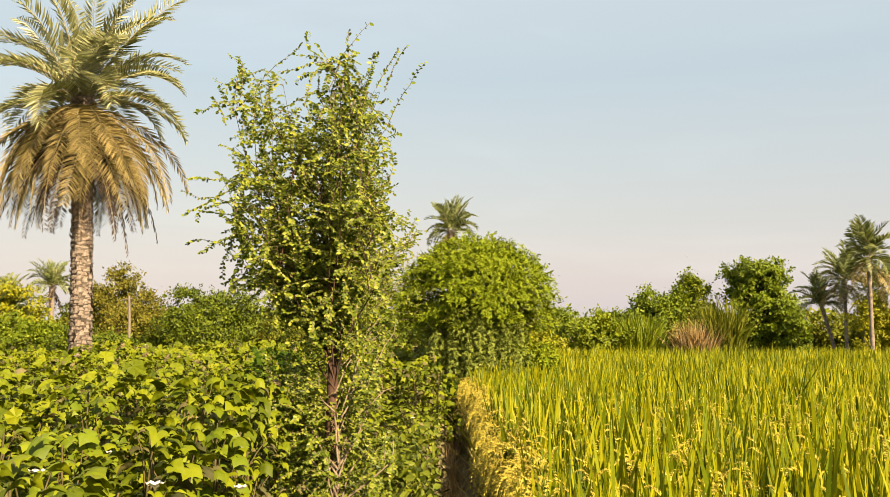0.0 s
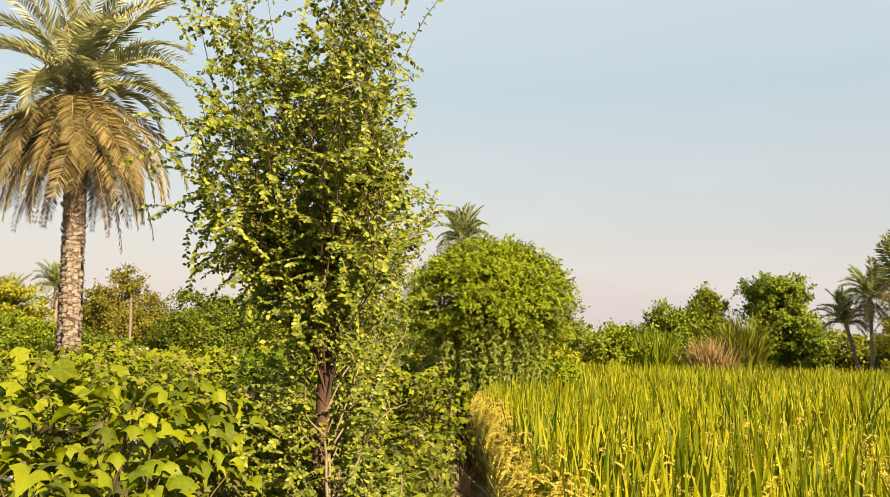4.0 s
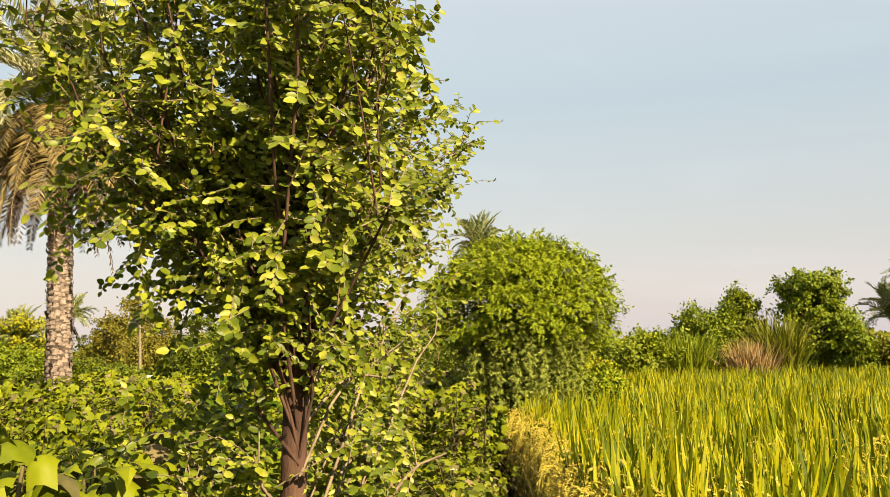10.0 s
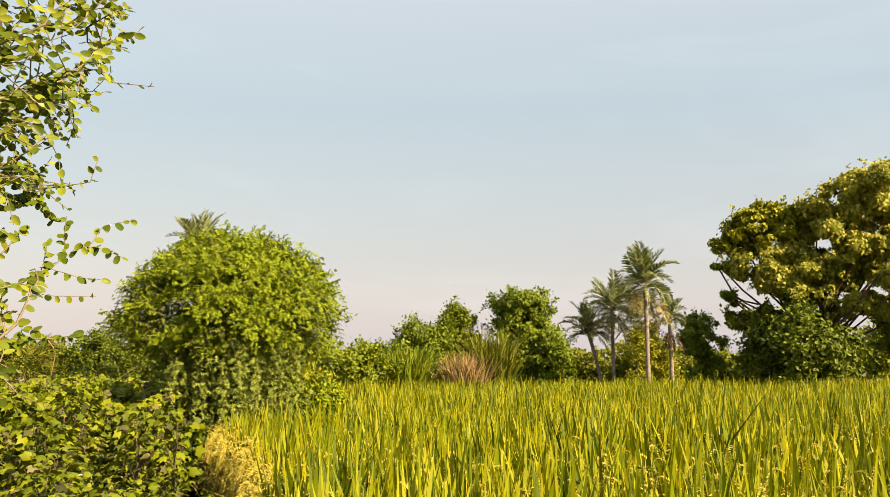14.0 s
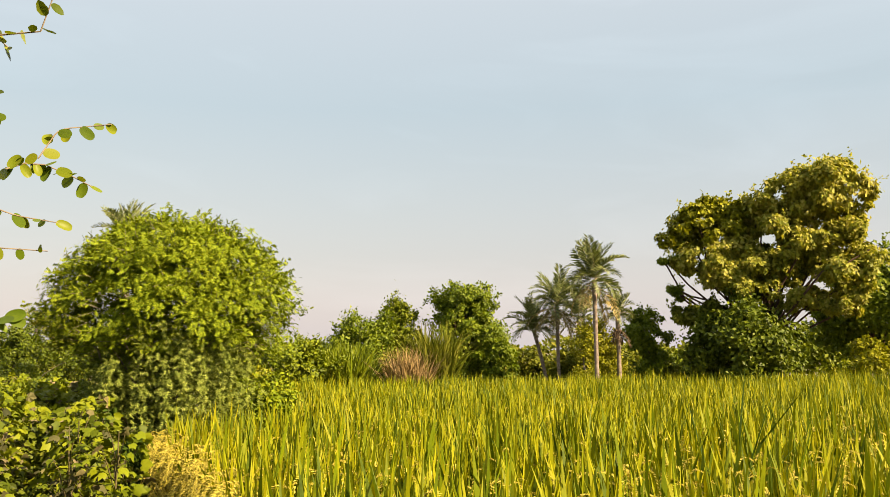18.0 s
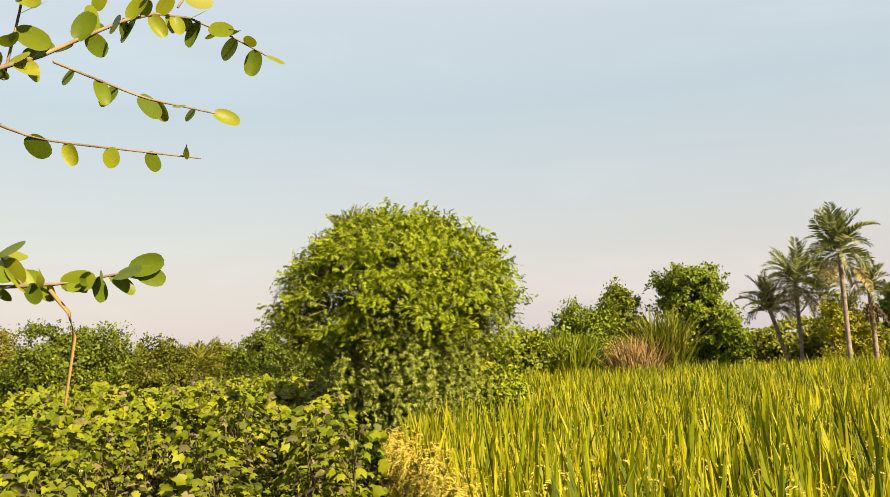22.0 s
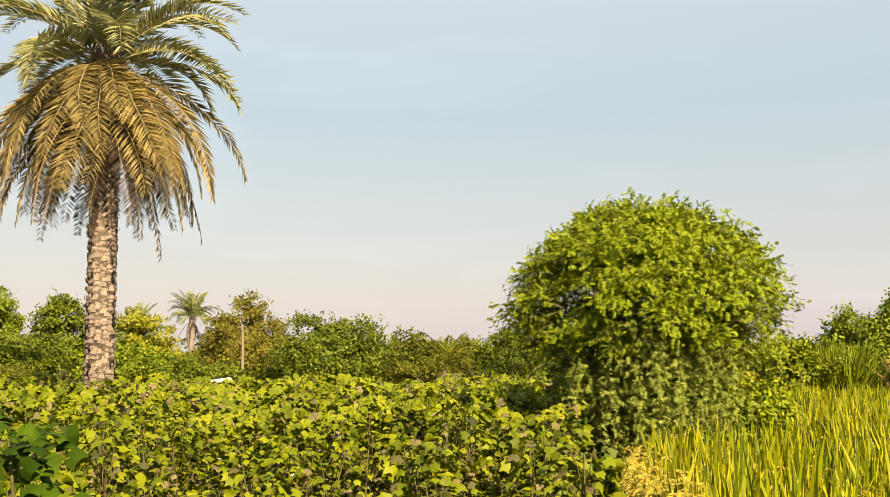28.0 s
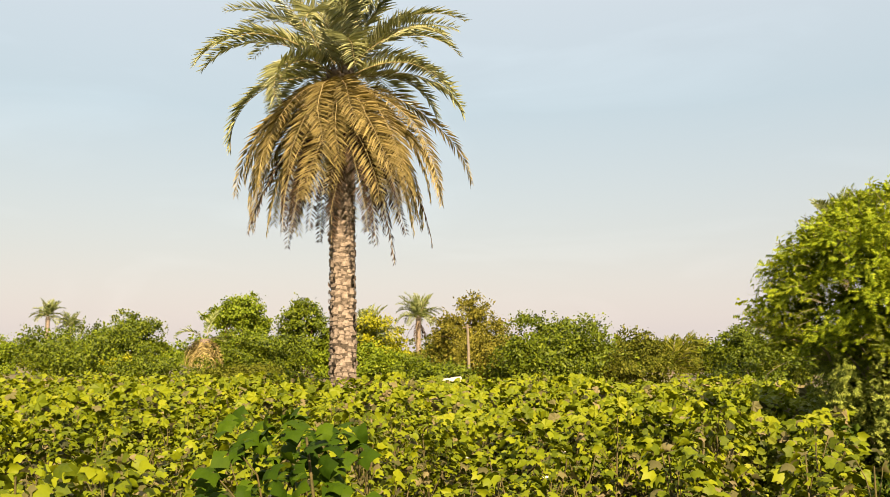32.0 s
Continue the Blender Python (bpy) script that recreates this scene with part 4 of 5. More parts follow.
def ears(s, r, x, y, z, size, toward=None):
    """Bowed ears of grain hanging from their stalks."""
    n = len(x)
    az = r.uniform(0, 2 * math.pi, n) if toward is None else toward + r.normal(size=n) * 0.6
    out = np.stack([np.cos(az), np.sin(az), np.zeros(n)], -1)
    grain = shape_of([(0, 0, 0), (-0.16, 0.5, 0.08), (0, 1.1, 0), (0.16, 0.5, 0.08)], [(0, 3, 2), (0, 2, 1)])
    for t in np.linspace(0, 1, 13):
        a = 1.15 - 2.5 * t
        c = np.stack([x, y, z], -1) + out * (size * (0.05 + 0.75 * t - 0.18 * t * t))[:, None]
        c[:, 2] += size * (0.32 * np.sin(t * 2.1) - 0.75 * t * t)
        fwd = out * math.cos(a) + np.array([0, 0, math.sin(a)])
        for side in (-1, 1):
            across = np.cross(out, np.array([0, 0, 1.0])) * side
            s.scatter(grain, c, fwd + across * 0.38 + rand_dirs(n, r) * 0.12, rand_dirs(n, r) * 0.6 + np.array([0, -0.5, 0.8]), size * r.uniform(0.10, 0.14, size=n))


def build_rice():
    r = np.random.default_rng(90)
    field = thing("rice_field", "ripening yellow-green rice with bowed golden ears", "rice field", kind="stuff")
    bands = ((0.2, 2.6, 1.4, 8.0, 5200, 0.030), (0.2, 3.0, 8.0, 14.5, 6500, 0.027), (2.6, 5.5, 1.5, 9.0, 5200, 0.030), (2.6, 7.5, 8.0, 15.0, 8000, 0.026),
             (5.5, 12.0, 2.0, 9.0, 6500, 0.019), (0.2, 9.0, 14.0, 22.0, 9500, 0.026), (7.0, 14.0, 8.0, 20.0, 9000, 0.025), (12.0, 22.0, 4.0, 18.5, 9000, 0.03))
    for k, (x0, x1, y0, y1, n, w) in enumerate(bands):
        s = Soup()
        x, y = rice_places(r, n, x0, x1, y0, y1)
        m = len(x)
        top = 0.82 + 0.03 * np.sin(x * 2.1 + y) + 0.03 * np.sin(y * 1.3 - x)
        ln = r.uniform(0.36, 0.74, m)
        ln[r.random(m) < 0.06] *= 1.22
        blades(s, r, x, y, top - ln * r.uniform(0.70, 1.12, m) * 0.92, ln, w * r.uniform(0.7, 1.3, m), 0.13, r.uniform(0.0, 0.30, m))
        part_of("rice_blade", s.mesh("rice blades", RICE), field)["kind"] = "stuff"
        # stalks below the blades; their dark green includes the shade between plants
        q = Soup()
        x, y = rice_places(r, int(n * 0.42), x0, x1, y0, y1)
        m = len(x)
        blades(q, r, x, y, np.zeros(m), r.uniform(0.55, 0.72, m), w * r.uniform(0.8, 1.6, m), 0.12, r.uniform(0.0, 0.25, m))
        part_of("rice_stalk", q.mesh("rice stalks", RICE_STALK_SHADED), field)["kind"] = "stuff"
        if k < 6:
            e = Soup()
            x, y = rice_places(r, int(n * (0.32 if k in (0, 2) else 0.18 if k < 4 else 0.05)), x0, x1, y0, y1)
            m = len(x)
            ears(e, r, x, y, r.uniform(0.62, 0.90 if k in (0, 2) else 0.82, m), (0.16 if k < 3 else 0.17) * r.uniform(0.8, 1.3, m))
            part_of("rice_ear", e.mesh("rice ears", RICE_EAR), field)["kind"] = "stuff"
    # broad flag leaves that stand above the rest beside the path
    fl = Soup()
    x, y = rice_places(r, 1500, 0.45, 5.0, 2.6, 9.5)
    m = len(x)
    ln = r.uniform(0.55, 0.85, m)
    blades(fl, r, x, y, r.uniform(0.86, 1.16, m) - ln, ln, r.uniform(0.020, 0.034, m), 0.14, r.uniform(0.0, 0.22, m))
    part_of("flag_leaf", fl.mesh("flag leaves", RICE_FLAG), field, "broad deep green flag leaves")["kind"] = "stuff"
    # the field's side along the furrow: straw, hanging ears and fallen blades
    e, b, g = Soup(), Soup(), Soup()
    n = 2600
    y = r.uniform(1.2, 11.6, n)
    x = rice_edge(y) + r.uniform(-0.08, 0.18, n)
    ears(e, r, x, y, r.uniform(0.40, 0.82, n), 0.17 * r.uniform(0.8, 1.3, n), math.pi)
    part_of("rice_ear", e.mesh("rice ears", RICE_EAR), field)["kind"] = "stuff"
    n = 3000
    y = r.uniform(1.2, 11.6, n)
    x = rice_edge(y) + r.uniform(-0.04, 0.22, n)
    blades(b, r, x, y, np.full(n, -0.1), r.uniform(0.5, 0.85, n), 0.011 * r.uniform(0.6, 1.4, n), 0.22, r.uniform(0, 0.7, n))
    part_of("straw", b.mesh("straw", RICE_STRAW), field, "dry straw-coloured stalks along the furrow")["kind"] = "stuff"
    n = 60
    y = r.uniform(4.0, 11.3, n)
    blades(g, r, rice_edge(y), y, r.uniform(0.25, 0.5, n), r.uniform(0.3, 0.55, n), np.full(n, 0.011), 1.1, r.uniform(0.2, 0.8, n))
    part_of("straw", g.mesh("fallen straw", RICE_STRAW), field, "fallen pale blades across the furrow")["kind"] = "stuff"


build_rice()


# ---- the cotton ----
def cotton_leaves(r, n, h, spread):
    """Places, directions and faces of one plant's leaves."""
    q = r.uniform(0.28, 1.0, n) ** 0.8
    rad = spread * (1.15 - 0.75 * q) * np.sqrt(r.uniform(0.05, 1, n))
    a = r.uniform(0, 2 * math.pi, n)
    out = np.stack([np.cos(a), np.sin(a), np.zeros(n)], -1)
    at = out * rad[:, None] + np.stack([np.zeros(n), np.zeros(n), h * q], -1)
    along = out + rand_dirs(n, r) * 0.45 + np.array([0, 0, -0.15])
    face = np.array([0.10, -0.30, 0.85]) + rand_dirs(n, r) * 0.85 + out * 0.45
    return at, along, face


def cotton_stem(r, h, at):
    s = Soup()
    s.tube(limb_points(r, (0, 0, 0), (r.normal() * 0.03, r.normal() * 0.03, h * 0.97), 7, 0.06), np.linspace(0.010, 0.003, 7), 5)
    for i in r.permutation(len(at))[:16]:
        c = at[i]
        s.tube(limb_points(r, (0, 0, c[2] * 0.75), c, 4, 0.1), np.linspace(0.004, 0.0018, 4), 4)
    return s.mesh("cotton stem", STEM_GREEN, True)


FLOWER_SHAPE = shape_of([(0, 0, 0), (-0.35, 0.55, 0.05), (0, 0.75, 0.15), (0.35, 0.55, 0.05)], [(0, 3, 2), (0, 2, 1)])


def flower_mesh(r):
    s = Soup()
    n = 6
    a = np.arange(n) / n * 2 * math.pi
    out = np.stack([np.cos(a), np.sin(a), np.full(n, 0.35)], -1)
    s.scatter(FLOWER_SHAPE, np.zeros((n, 3)), out, np.array([[0, 0, 1.0]]) - out * 0.3, np.full(n, 0.036))
    return s.mesh("cotton flower", FLOWER)


def cotton_height(x, y):
    return np.where(y < 4.4, 1.20, 0.98) + 0.05 * np.sin(x * 2.3 + y) + 0.04 * np.sin(y * 1.9 - x * 0.7)


def build_cotton():
    r = np.random.default_rng(120)
    flower = flower_mesh(r)
    protos = []
    for k in range(10):
        h = 1.0
        near = k > 6
        at, along, face = cotton_leaves(r, 240 if near else 160, h, 0.30)
        if near:
            face = face + np.array([0.0, 0.0, 0.7])
        own = r.uniform(0.028, 0.054, len(at)) if near else r.uniform(0.034, 0.066, len(at))
        dusty = r.random(len(at)) < np.where(at[:, 2] < 0.8, 0.28, 0.08)
        s, dull = Soup(), Soup()
        for soup, pick in ((s, ~dusty), (dull, dusty)):
            for j, leaf_kind in enumerate(SOFT_KINDS if near else LOBED_KINDS):
                mine = pick & (np.arange(len(at)) % 3 == j)
                soup.scatter(leaf_kind, at[mine], along[mine], face[mine], own[mine])
        p = thing("cotton_plant", "leafy cotton plant with broad lobed yellow-green leaves", "cotton plant", (0, 0, 0), group="cotton plants")
        part_of("foliage", s.mesh("cotton foliage", COTTON, True), p)["kind"] = "stuff"
        part_of("dusty_foliage", dull.mesh("dusty foliage", COTTON_DRY, True), p, "dusty olive-brown older leaves")["kind"] = "stuff"
        part_of("stem", cotton_stem(r, h, at), p)
        if k in (2, 5, 8):
            f = part_of("flower", flower, p, "cream cotton flower")
            f.location = (0.12 * math.cos(k), 0.12 * math.sin(k), 0.86)
        protos.append(p)
    spots = []
    for row in np.arange(-5.9, -0.2, 0.56):
        for y in np.arange(-0.4, 13.0, 0.37):
            x = row + r.normal() * 0.07
            yy = y + r.normal() * 0.09
            if yy < 5.3 and x > -0.62:
                continue
            if yy > 10.9 and x > -0.35:
                continue
            if (x + 0.46) ** 2 + (yy - 3.73) ** 2 < 0.10 or (x + 1.3) ** 2 + (yy - 6.3) ** 2 < 0.05:
                continue
            if x < -0.75 * (yy + 1.5) - 0.4:
                continue
            spots.append((x, yy))
    used = set()
    for i, (x, y) in enumerate(spots):
        h = float(cotton_height(x, y)) * r.uniform(0.84, 1.12)
        if 4.4 < y < 7.4 and x > -1.1 or x > -0.55 and y < 8.2:
            h *= 0.72
        wide = r.uniform(0.95, 1.2)
        m = Matrix.LocRotScale((x, y, 0.0), Euler((r.normal() * 0.05, r.normal() * 0.05, r.uniform(0, 6.28))), (wide, wide, h))
        kind = 7 + i % 3 if x > -2.4 and y < 7.0 else i % 7
        p = protos[kind]
        if kind not in used:
            p.matrix_basis = m
            used.add(kind)
        else:
            p_new = copy_thing(p, pose(0, 0, 0))
            p_new.matrix_basis = m
    # the field behind, too many to count
    far = thing("cotton_field", "wide field of leafy yellow-green cotton", "cotton field", kind="stuff")
    for (x0, x1, y0, y1, n, size) in ((-5.9, 0.0, 12.8, 19.5, 6500, 0.115), (-12.0, -5.6, 2.0, 11.0, 8500, 0.115), (-12.0, -5.6, 11.0, 20.0, 8000, 0.119), (-24.0, -12.0, 6.0, 20.5, 12000, 0.15),
                                      (-5.6, -1.2, 0.0, 4.5, 4500, 0.068), (-3.2, -0.1, 11.0, 16.0, 5500, 0.10)):
        s = Soup()
        x, y = r.uniform(x0, x1, n), r.uniform(y0, y1, n)
        keep = (np.hypot(x + 6.75, y - 15.6) > 0.35) & ((x < -0.35) | (y < 12.4)) & ~((x > -1.0) & (y > 16))
        x, y = x[keep], y[keep]
        m = len(x)
        row = 0.10 * np.abs(np.sin(x / 0.56 * math.pi)) + 0.07 * np.sin(x * 3.7 + 1.3 * np.sin(y * 2.1)) * np.sin(y * 4.3 + x)
        z = cotton_height(x, y) * (1 - 0.65 * r.random(m) ** 1.6) + row
        s.scatter(LOBED if size < 0.12 else DIAMOND, np.stack([x, y, z], -1), rand_dirs(m, r) * np.array([1, 1, 0.4]), np.array([0.1, -0.30, 0.85]) + rand_dirs(m, r) * 0.85, size * r.uniform(0.6, 1.2, m))
        part_of("foliage", s.mesh("cotton leaves", COTTON), far)["kind"] = "stuff"
        d = Soup()
        pick = r.random(m) < (0.22 if y0 > 1 else 0.06)
        d.scatter(LOBED if size < 0.12 else DIAMOND, np.stack([x, y, z - 0.03], -1)[pick] + r.normal(size=(int(pick.sum()), 3)) * np.array([0.1, 0.1, 0.02]), rand_dirs(int(pick.sum()), r) * np.array([1, 1, 0.5]), np.array([0.1, -0.4, 0.8]) + rand_dirs(int(pick.sum()), r) * 0.9, size * r.uniform(0.6, 1.1, int(pick.sum())))
        part_of("dusty_foliage", d.mesh("dusty leaves", COTTON_DRY), far, "dusty olive-brown older leaves")["kind"] = "stuff"
    # tall plants close by, leaf by leaf
    def leaf_set(mat):
        out = []
        for k in range(4):
            s = Soup()
            s.add(SOFT[0] * np.array([1 + 0.1 * r.normal(), 1, 1 + 0.5 * r.normal()]), SOFT[1])
            out.append(s.mesh("cotton leaf", mat, True))
        return out

    # the dark set: deep green leaves with the shade on that plant coloured in
    bright, dark = leaf_set(leaf_single), leaf_set(leaf_deep_shaded)
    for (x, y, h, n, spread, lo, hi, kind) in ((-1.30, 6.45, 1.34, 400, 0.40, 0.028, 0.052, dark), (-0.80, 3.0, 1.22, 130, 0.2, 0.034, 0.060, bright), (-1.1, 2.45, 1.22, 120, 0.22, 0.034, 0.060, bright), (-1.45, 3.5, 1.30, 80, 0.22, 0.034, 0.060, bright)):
        base = thing("cotton_plant", "deep green plant with large lobed leaves, coloured as in shade, among the cotton" if kind is dark else "tall bright cotton plant with large lobed leaves, close to the path", "cotton plant", (x, y, 0), group="cotton plants")
        at, along, face = cotton_leaves(r, n, h, spread)
        part_of("stem", cotton_stem(r, h, at), base)
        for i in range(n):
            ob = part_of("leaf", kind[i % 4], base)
            yv = Vector(along[i]).normalized()
            xv = yv.cross(Vector(face[i]) + Vector((0.2, -0.6, 0))).normalized()
            zv = xv.cross(yv)
            sz = r.uniform(lo, hi)
            mm = Matrix((xv * sz, yv * sz, zv * sz)).transposed().to_4x4()
            mm.translation = at[i]
            ob.matrix_basis = mm
        if kind is bright:
            f = part_of("flower", flower, base, "cream cotton flower")
            f.location = (spread * 0.6, -spread * 0.6, h * 0.8)


leaf_single = leafy("large cotton leaf", [(0.15, (0.045, 0.075, 0.005)), (0.5, (0.108, 0.148, 0.007)), (0.85, (0.172, 0.200, 0.010))], 0.48, 0.2, per="object")
# a deeper green, darkened further to stand for the shade over this plant
leaf_deep_shaded = leafy("deep green leaf blade, shade in its colour", [(0.15, (0.010, 0.026, 0.002)), (0.5, (0.024, 0.050, 0.002)), (0.85, (0.045, 0.080, 0.003))], 0.6, 0.2, per="object", spec=0.05)
build_cotton()


# ---- weeds on the bund ----
def build_weeds():
    r = np.random.default_rng(150)
    w = thing("bund_weeds", "dusty low weeds and dry grass on the bund", "weeds", kind="stuff")
    for mat, n, zlo, zhi, shape, size, xr, yr in ((COTTON_DRY, 7000, 0.15, 0.52, ROUND, 0.05, (-0.75, -0.02), (2.4, 7.5)), (WEED, 5000, 0.15, 0.78, OVAL, 0.055, (-0.7, -0.06), (4.6, 10.8)),
                                                  (COTTON_DRY, 5000, 0.10, 0.62, ROUND, 0.045, (-0.6, -0.02), (6.0, 11.5)), (WEED, 6000, 0.15, 0.98, OVAL, 0.065, (-1.5, 0.5), (10.6, 14.5))):
        s = Soup()
        x, y = r.uniform(*xr, n), r.uniform(*yr, n)
        bump_h = 0.75 + 0.25 * np.sin(x * 5 + y * 1.3) * np.sin(y * 2.2)
        z = zlo + (zhi - zlo) * r.random(n) ** 0.7 * bump_h
        s.scatter(shape, np.stack([x, y, z], -1), rand_dirs(n, r), rand_dirs(n, r) + np.array([0, -0.3, 0.9]), size * r.uniform(0.5, 1.3, n))
        part_of("leaf", s.mesh("weed leaves", mat), w)["kind"] = "stuff"
    g = Soup()
    n = 1500
    x, y = r.uniform(-0.12, 0.10, n), r.uniform(2.6, 9, n)
    blades(g, r, x, y, np.full(n, -0.05), r.uniform(0.2, 0.55, n), np.full(n, 0.006), 0.3, r.uniform(0, 0.8, n))
    part_of("grass", g.mesh("grass", DRY_STALK), w)["kind"] = "stuff"


build_weeds()


# ---- the jujube sapling ----
def twig_leaves(s, r, pts, count, size, spread=0.5):
    pts = np.asarray(pts)
    k = len(pts)
    t = (np.arange(count) + 0.6) / count
    i = t * (k - 1)
    at = np.stack([np.interp(i, np.arange(k), pts[:, c]) for c in range(3)], -1)
    d = unit(np.gradient(pts, axis=0))
    dv = np.stack([np.interp(i, np.arange(k), d[:, c]) for c in range(3)], -1)
    side = np.where(np.arange(count) % 2 == 0, 1, -1)[:, None] * unit(np.cross(dv, np.array([0.2, 0.1, 1.0])))
    along = side + dv * 0.6 + rand_dirs(count, r) * spread + np.array([0, 0, -0.25])
    s.scatter(ROUND, at, along, np.array([0.25, -0.9, 0.45]) + rand_dirs(count, r) * 0.65, size * r.uniform(0.6, 1.2, count))


def side_reach(z):
    """How far the crown reaches out over the path at a height."""
    return float(np.interp(z, [1.0, 1.45, 1.62, 1.76, 1.94, 2.09, 2.3, 2.9], [0.24, 0.17, 0.20, 0.27, 0.26, 0.27, 0.28, 0.30]))


def build_jujube():
    r = np.random.default_rng(200)
    base = thing("jujube_tree", "young jujube tree thick with small round leaves", "tree", (-0.46, 3.73, -0.02))
    fork = np.array([-0.03, 0.06, 1.50])
    s = Soup()
    s.tube(limb_points(r, (-0.03, 0.10, 0), fork, 9, 0.06), np.linspace(0.032, 0.022, 9), 9)
    part_of("trunk", s.mesh("trunk", BARK, True), base, "dark brown bark")
    tips = []
    for i in range(50):
        a = i * 2.4 + r.normal() * 0.3
        zt = 1.75 + 1.05 * r.random() ** 0.75
        rad = 0.58 * math.sqrt(r.uniform(0.05, 1.0)) * np.interp(zt, [1.7, 2.1, 2.5, 2.8], [0.75, 1.0, 0.9, 0.62])
        tip = np.array([-0.13 + rad * 0.98 * math.cos(a), 0.10 + rad * math.sin(a), zt])
        tip[0] = min(tip[0], side_reach(zt) - 0.06)
        start = fork * r.uniform(0.84, 1.0)
        pts = limb_points(r, start, tip, 8, 0.35)
        q = Soup()
        q.tube(pts, np.linspace(0.0036, 0.0008, 8), 6)
        part_of("limb", q.mesh("limb", BARK, True), base)
        tips.append(pts)
    # lower side shoots
    for i in range(24):
        a = r.uniform(0, 6.28)
        z = r.uniform(0.25, 1.4)
        tip = np.array([-0.12 + 0.42 * math.cos(a) * r.uniform(0.5, 1), 0.20 + 0.22 * math.sin(a), z + 0.1])
        pts = limb_points(r, np.array([0, 0, z * 0.8]), tip, 7, 0.3)
        q = Soup()
        q.tube(pts, np.linspace(0.006, 0.002, 7), 5)
        part_of("limb", q.mesh("limb", TWIG, True), base)
        tips.append(pts)
    leaf_s, twig_s = Soup(), Soup()
    for pts in tips:
        for j in range(37):
            t = r.uniform(0.12, 1.0) * (len(pts) - 1)
            a = np.array([np.interp(t, np.arange(len(pts)), pts[:, c]) for c in range(3)])
            d = unit(rand_dirs(1, r)[0] + np.array([0, 0, 0.25]))
            ln = r.uniform(0.10, 0.26)
            tw = limb_points(r, a, a + d * ln, 5, 0.3)
            if tw[-1][0] > side_reach(tw[-1][2]) - 0.38 * max(0.0, tw[-1][1] - 0.17):
                continue
            if tw[-1][0] > 0.04 and r.random() < 0.35:
                continue
            if tw[-1][2] > 1.95 and r.random() < 0.20:
                continue
            if abs((tw[-1][0] + 0.03) * 0.967 + (tw[-1][1] - 0.08) * 0.255) < 0.10 and tw[-1][1] < 0.16 and 0.3 < tw[-1][2] < 1.40:
                continue
            twig_s.tube(tw, np.linspace(0.0015, 0.0006, 5), 4)
            twig_leaves(leaf_s, r, tw, int(ln / 0.0068), 0.0195)
    # long whips above the crown
    for i in range(16):
        a = r.uniform(0, 6.28)
        p0 = np.array([-0.15 + 0.36 * math.cos(a), 0.3 * math.sin(a), r.uniform(2.35, 2.65)])
        tw = limb_points(r, p0, p0 + np.array([r.normal() * 0.08 + 0.04, r.normal() * 0.08, r.uniform(0.14, 0.30)]), 8, 0.15)
        twig_s.tube(tw, np.linspace(0.002, 0.0008, 8), 4)
        twig_leaves(leaf_s, r, tw, 26, 0.020)
    # leafy boughs over the path
    for tip in ((0.31, 0.79, 2.04), (0.27, 0.82, 1.90), (0.20, 0.75, 2.16), (0.16, 0.90, 1.75), (0.14, 0.70, 2.26), (0.20, 1.00, 1.95), (0.28, 0.55, 1.95), (0.04, 0.60, 2.28), (0.18, 0.40, 1.85), (0.26, 0.70, 2.08)):
        pts = limb_points(r, fork * r.uniform(0.8, 1.0), tip, 9, 0.2)
        q = Soup()
        q.tube(pts, np.linspace(0.0034, 0.0008, 9), 5)
        part_of("limb", q.mesh("limb", TWIG, True), base)
        twig_leaves(leaf_s, r, pts[4:], 26, 0.018)
        for j in range(40):
            t = r.uniform(0.05, 1.0) ** 0.8 * 8
            a = np.array([np.interp(t, np.arange(9), pts[:, c]) for c in range(3)])
            tw = limb_points(r, a, a + unit(rand_dirs(1, r)[0] * 0.8 + np.array([0.35, 0.15, 0.2])) * r.uniform(0.06, 0.16), 4, 0.3)
            if tw[-1][0] > 0.43 or (tw[-1][1] < 0.45 and tw[-1][0] > side_reach(tw[-1][2])):
                continue
            twig_s.tube(tw, np.linspace(0.0013, 0.0006, 4), 4)
            twig_leaves(leaf_s, r, tw, 11, 0.0185)
    # thin open boughs lower down on the path's side
    for tip in ((0.19, 0.75, 1.60), (0.17, 0.60, 1.47), (0.14, 0.85, 1.42), (0.18, 0.50, 1.70), (0.12, 0.55, 1.32), (0.06, 0.40, 1.25)):
        pts = limb_points(r, fork * r.uniform(0.55, 0.9), tip, 9, 0.22)
        q = Soup()
        q.tube(pts, np.linspace(0.0038, 0.0010, 9), 5)
        part_of("limb", q.mesh("limb", TWIG, True), base)
        twig_leaves(leaf_s, r, pts[4:], 18, 0.018)
        for j in range(12):
            t = r.uniform(0.35, 1.0) * 8
            a = np.array([np.interp(t, np.arange(9), pts[:, c]) for c in range(3)])
            tw = limb_points(r, a, a + unit(rand_dirs(1, r)[0] * 0.7 + np.array([0.1, 0.1, 0.15])) * r.uniform(0.05, 0.13), 4, 0.3)
            if tw[-1][0] > 0.22:
                continue
            twig_s.tube(tw, np.linspace(0.0012, 0.0006, 4), 4)
            twig_leaves(leaf_s, r, tw, 8, 0.018)
    part_of("twig", twig_s.mesh("twigs", TWIG), base)["kind"] = "stuff"
    part_of("foliage", leaf_s.mesh("jujube leaves", JUJUBE, True), base)["kind"] = "stuff"
    # open branches that reach forward over the cotton, leaf by leaf
    one = []
    for k in range(3):
        q = Soup()
        q.add(FINE_ROUND[0] * np.array([1.0, 1, 1 + 0.6 * r.normal()]), FINE_ROUND[1])
        one.append(q.mesh("jujube leaf", jujube_single, True))
    o = Vector(base.location)
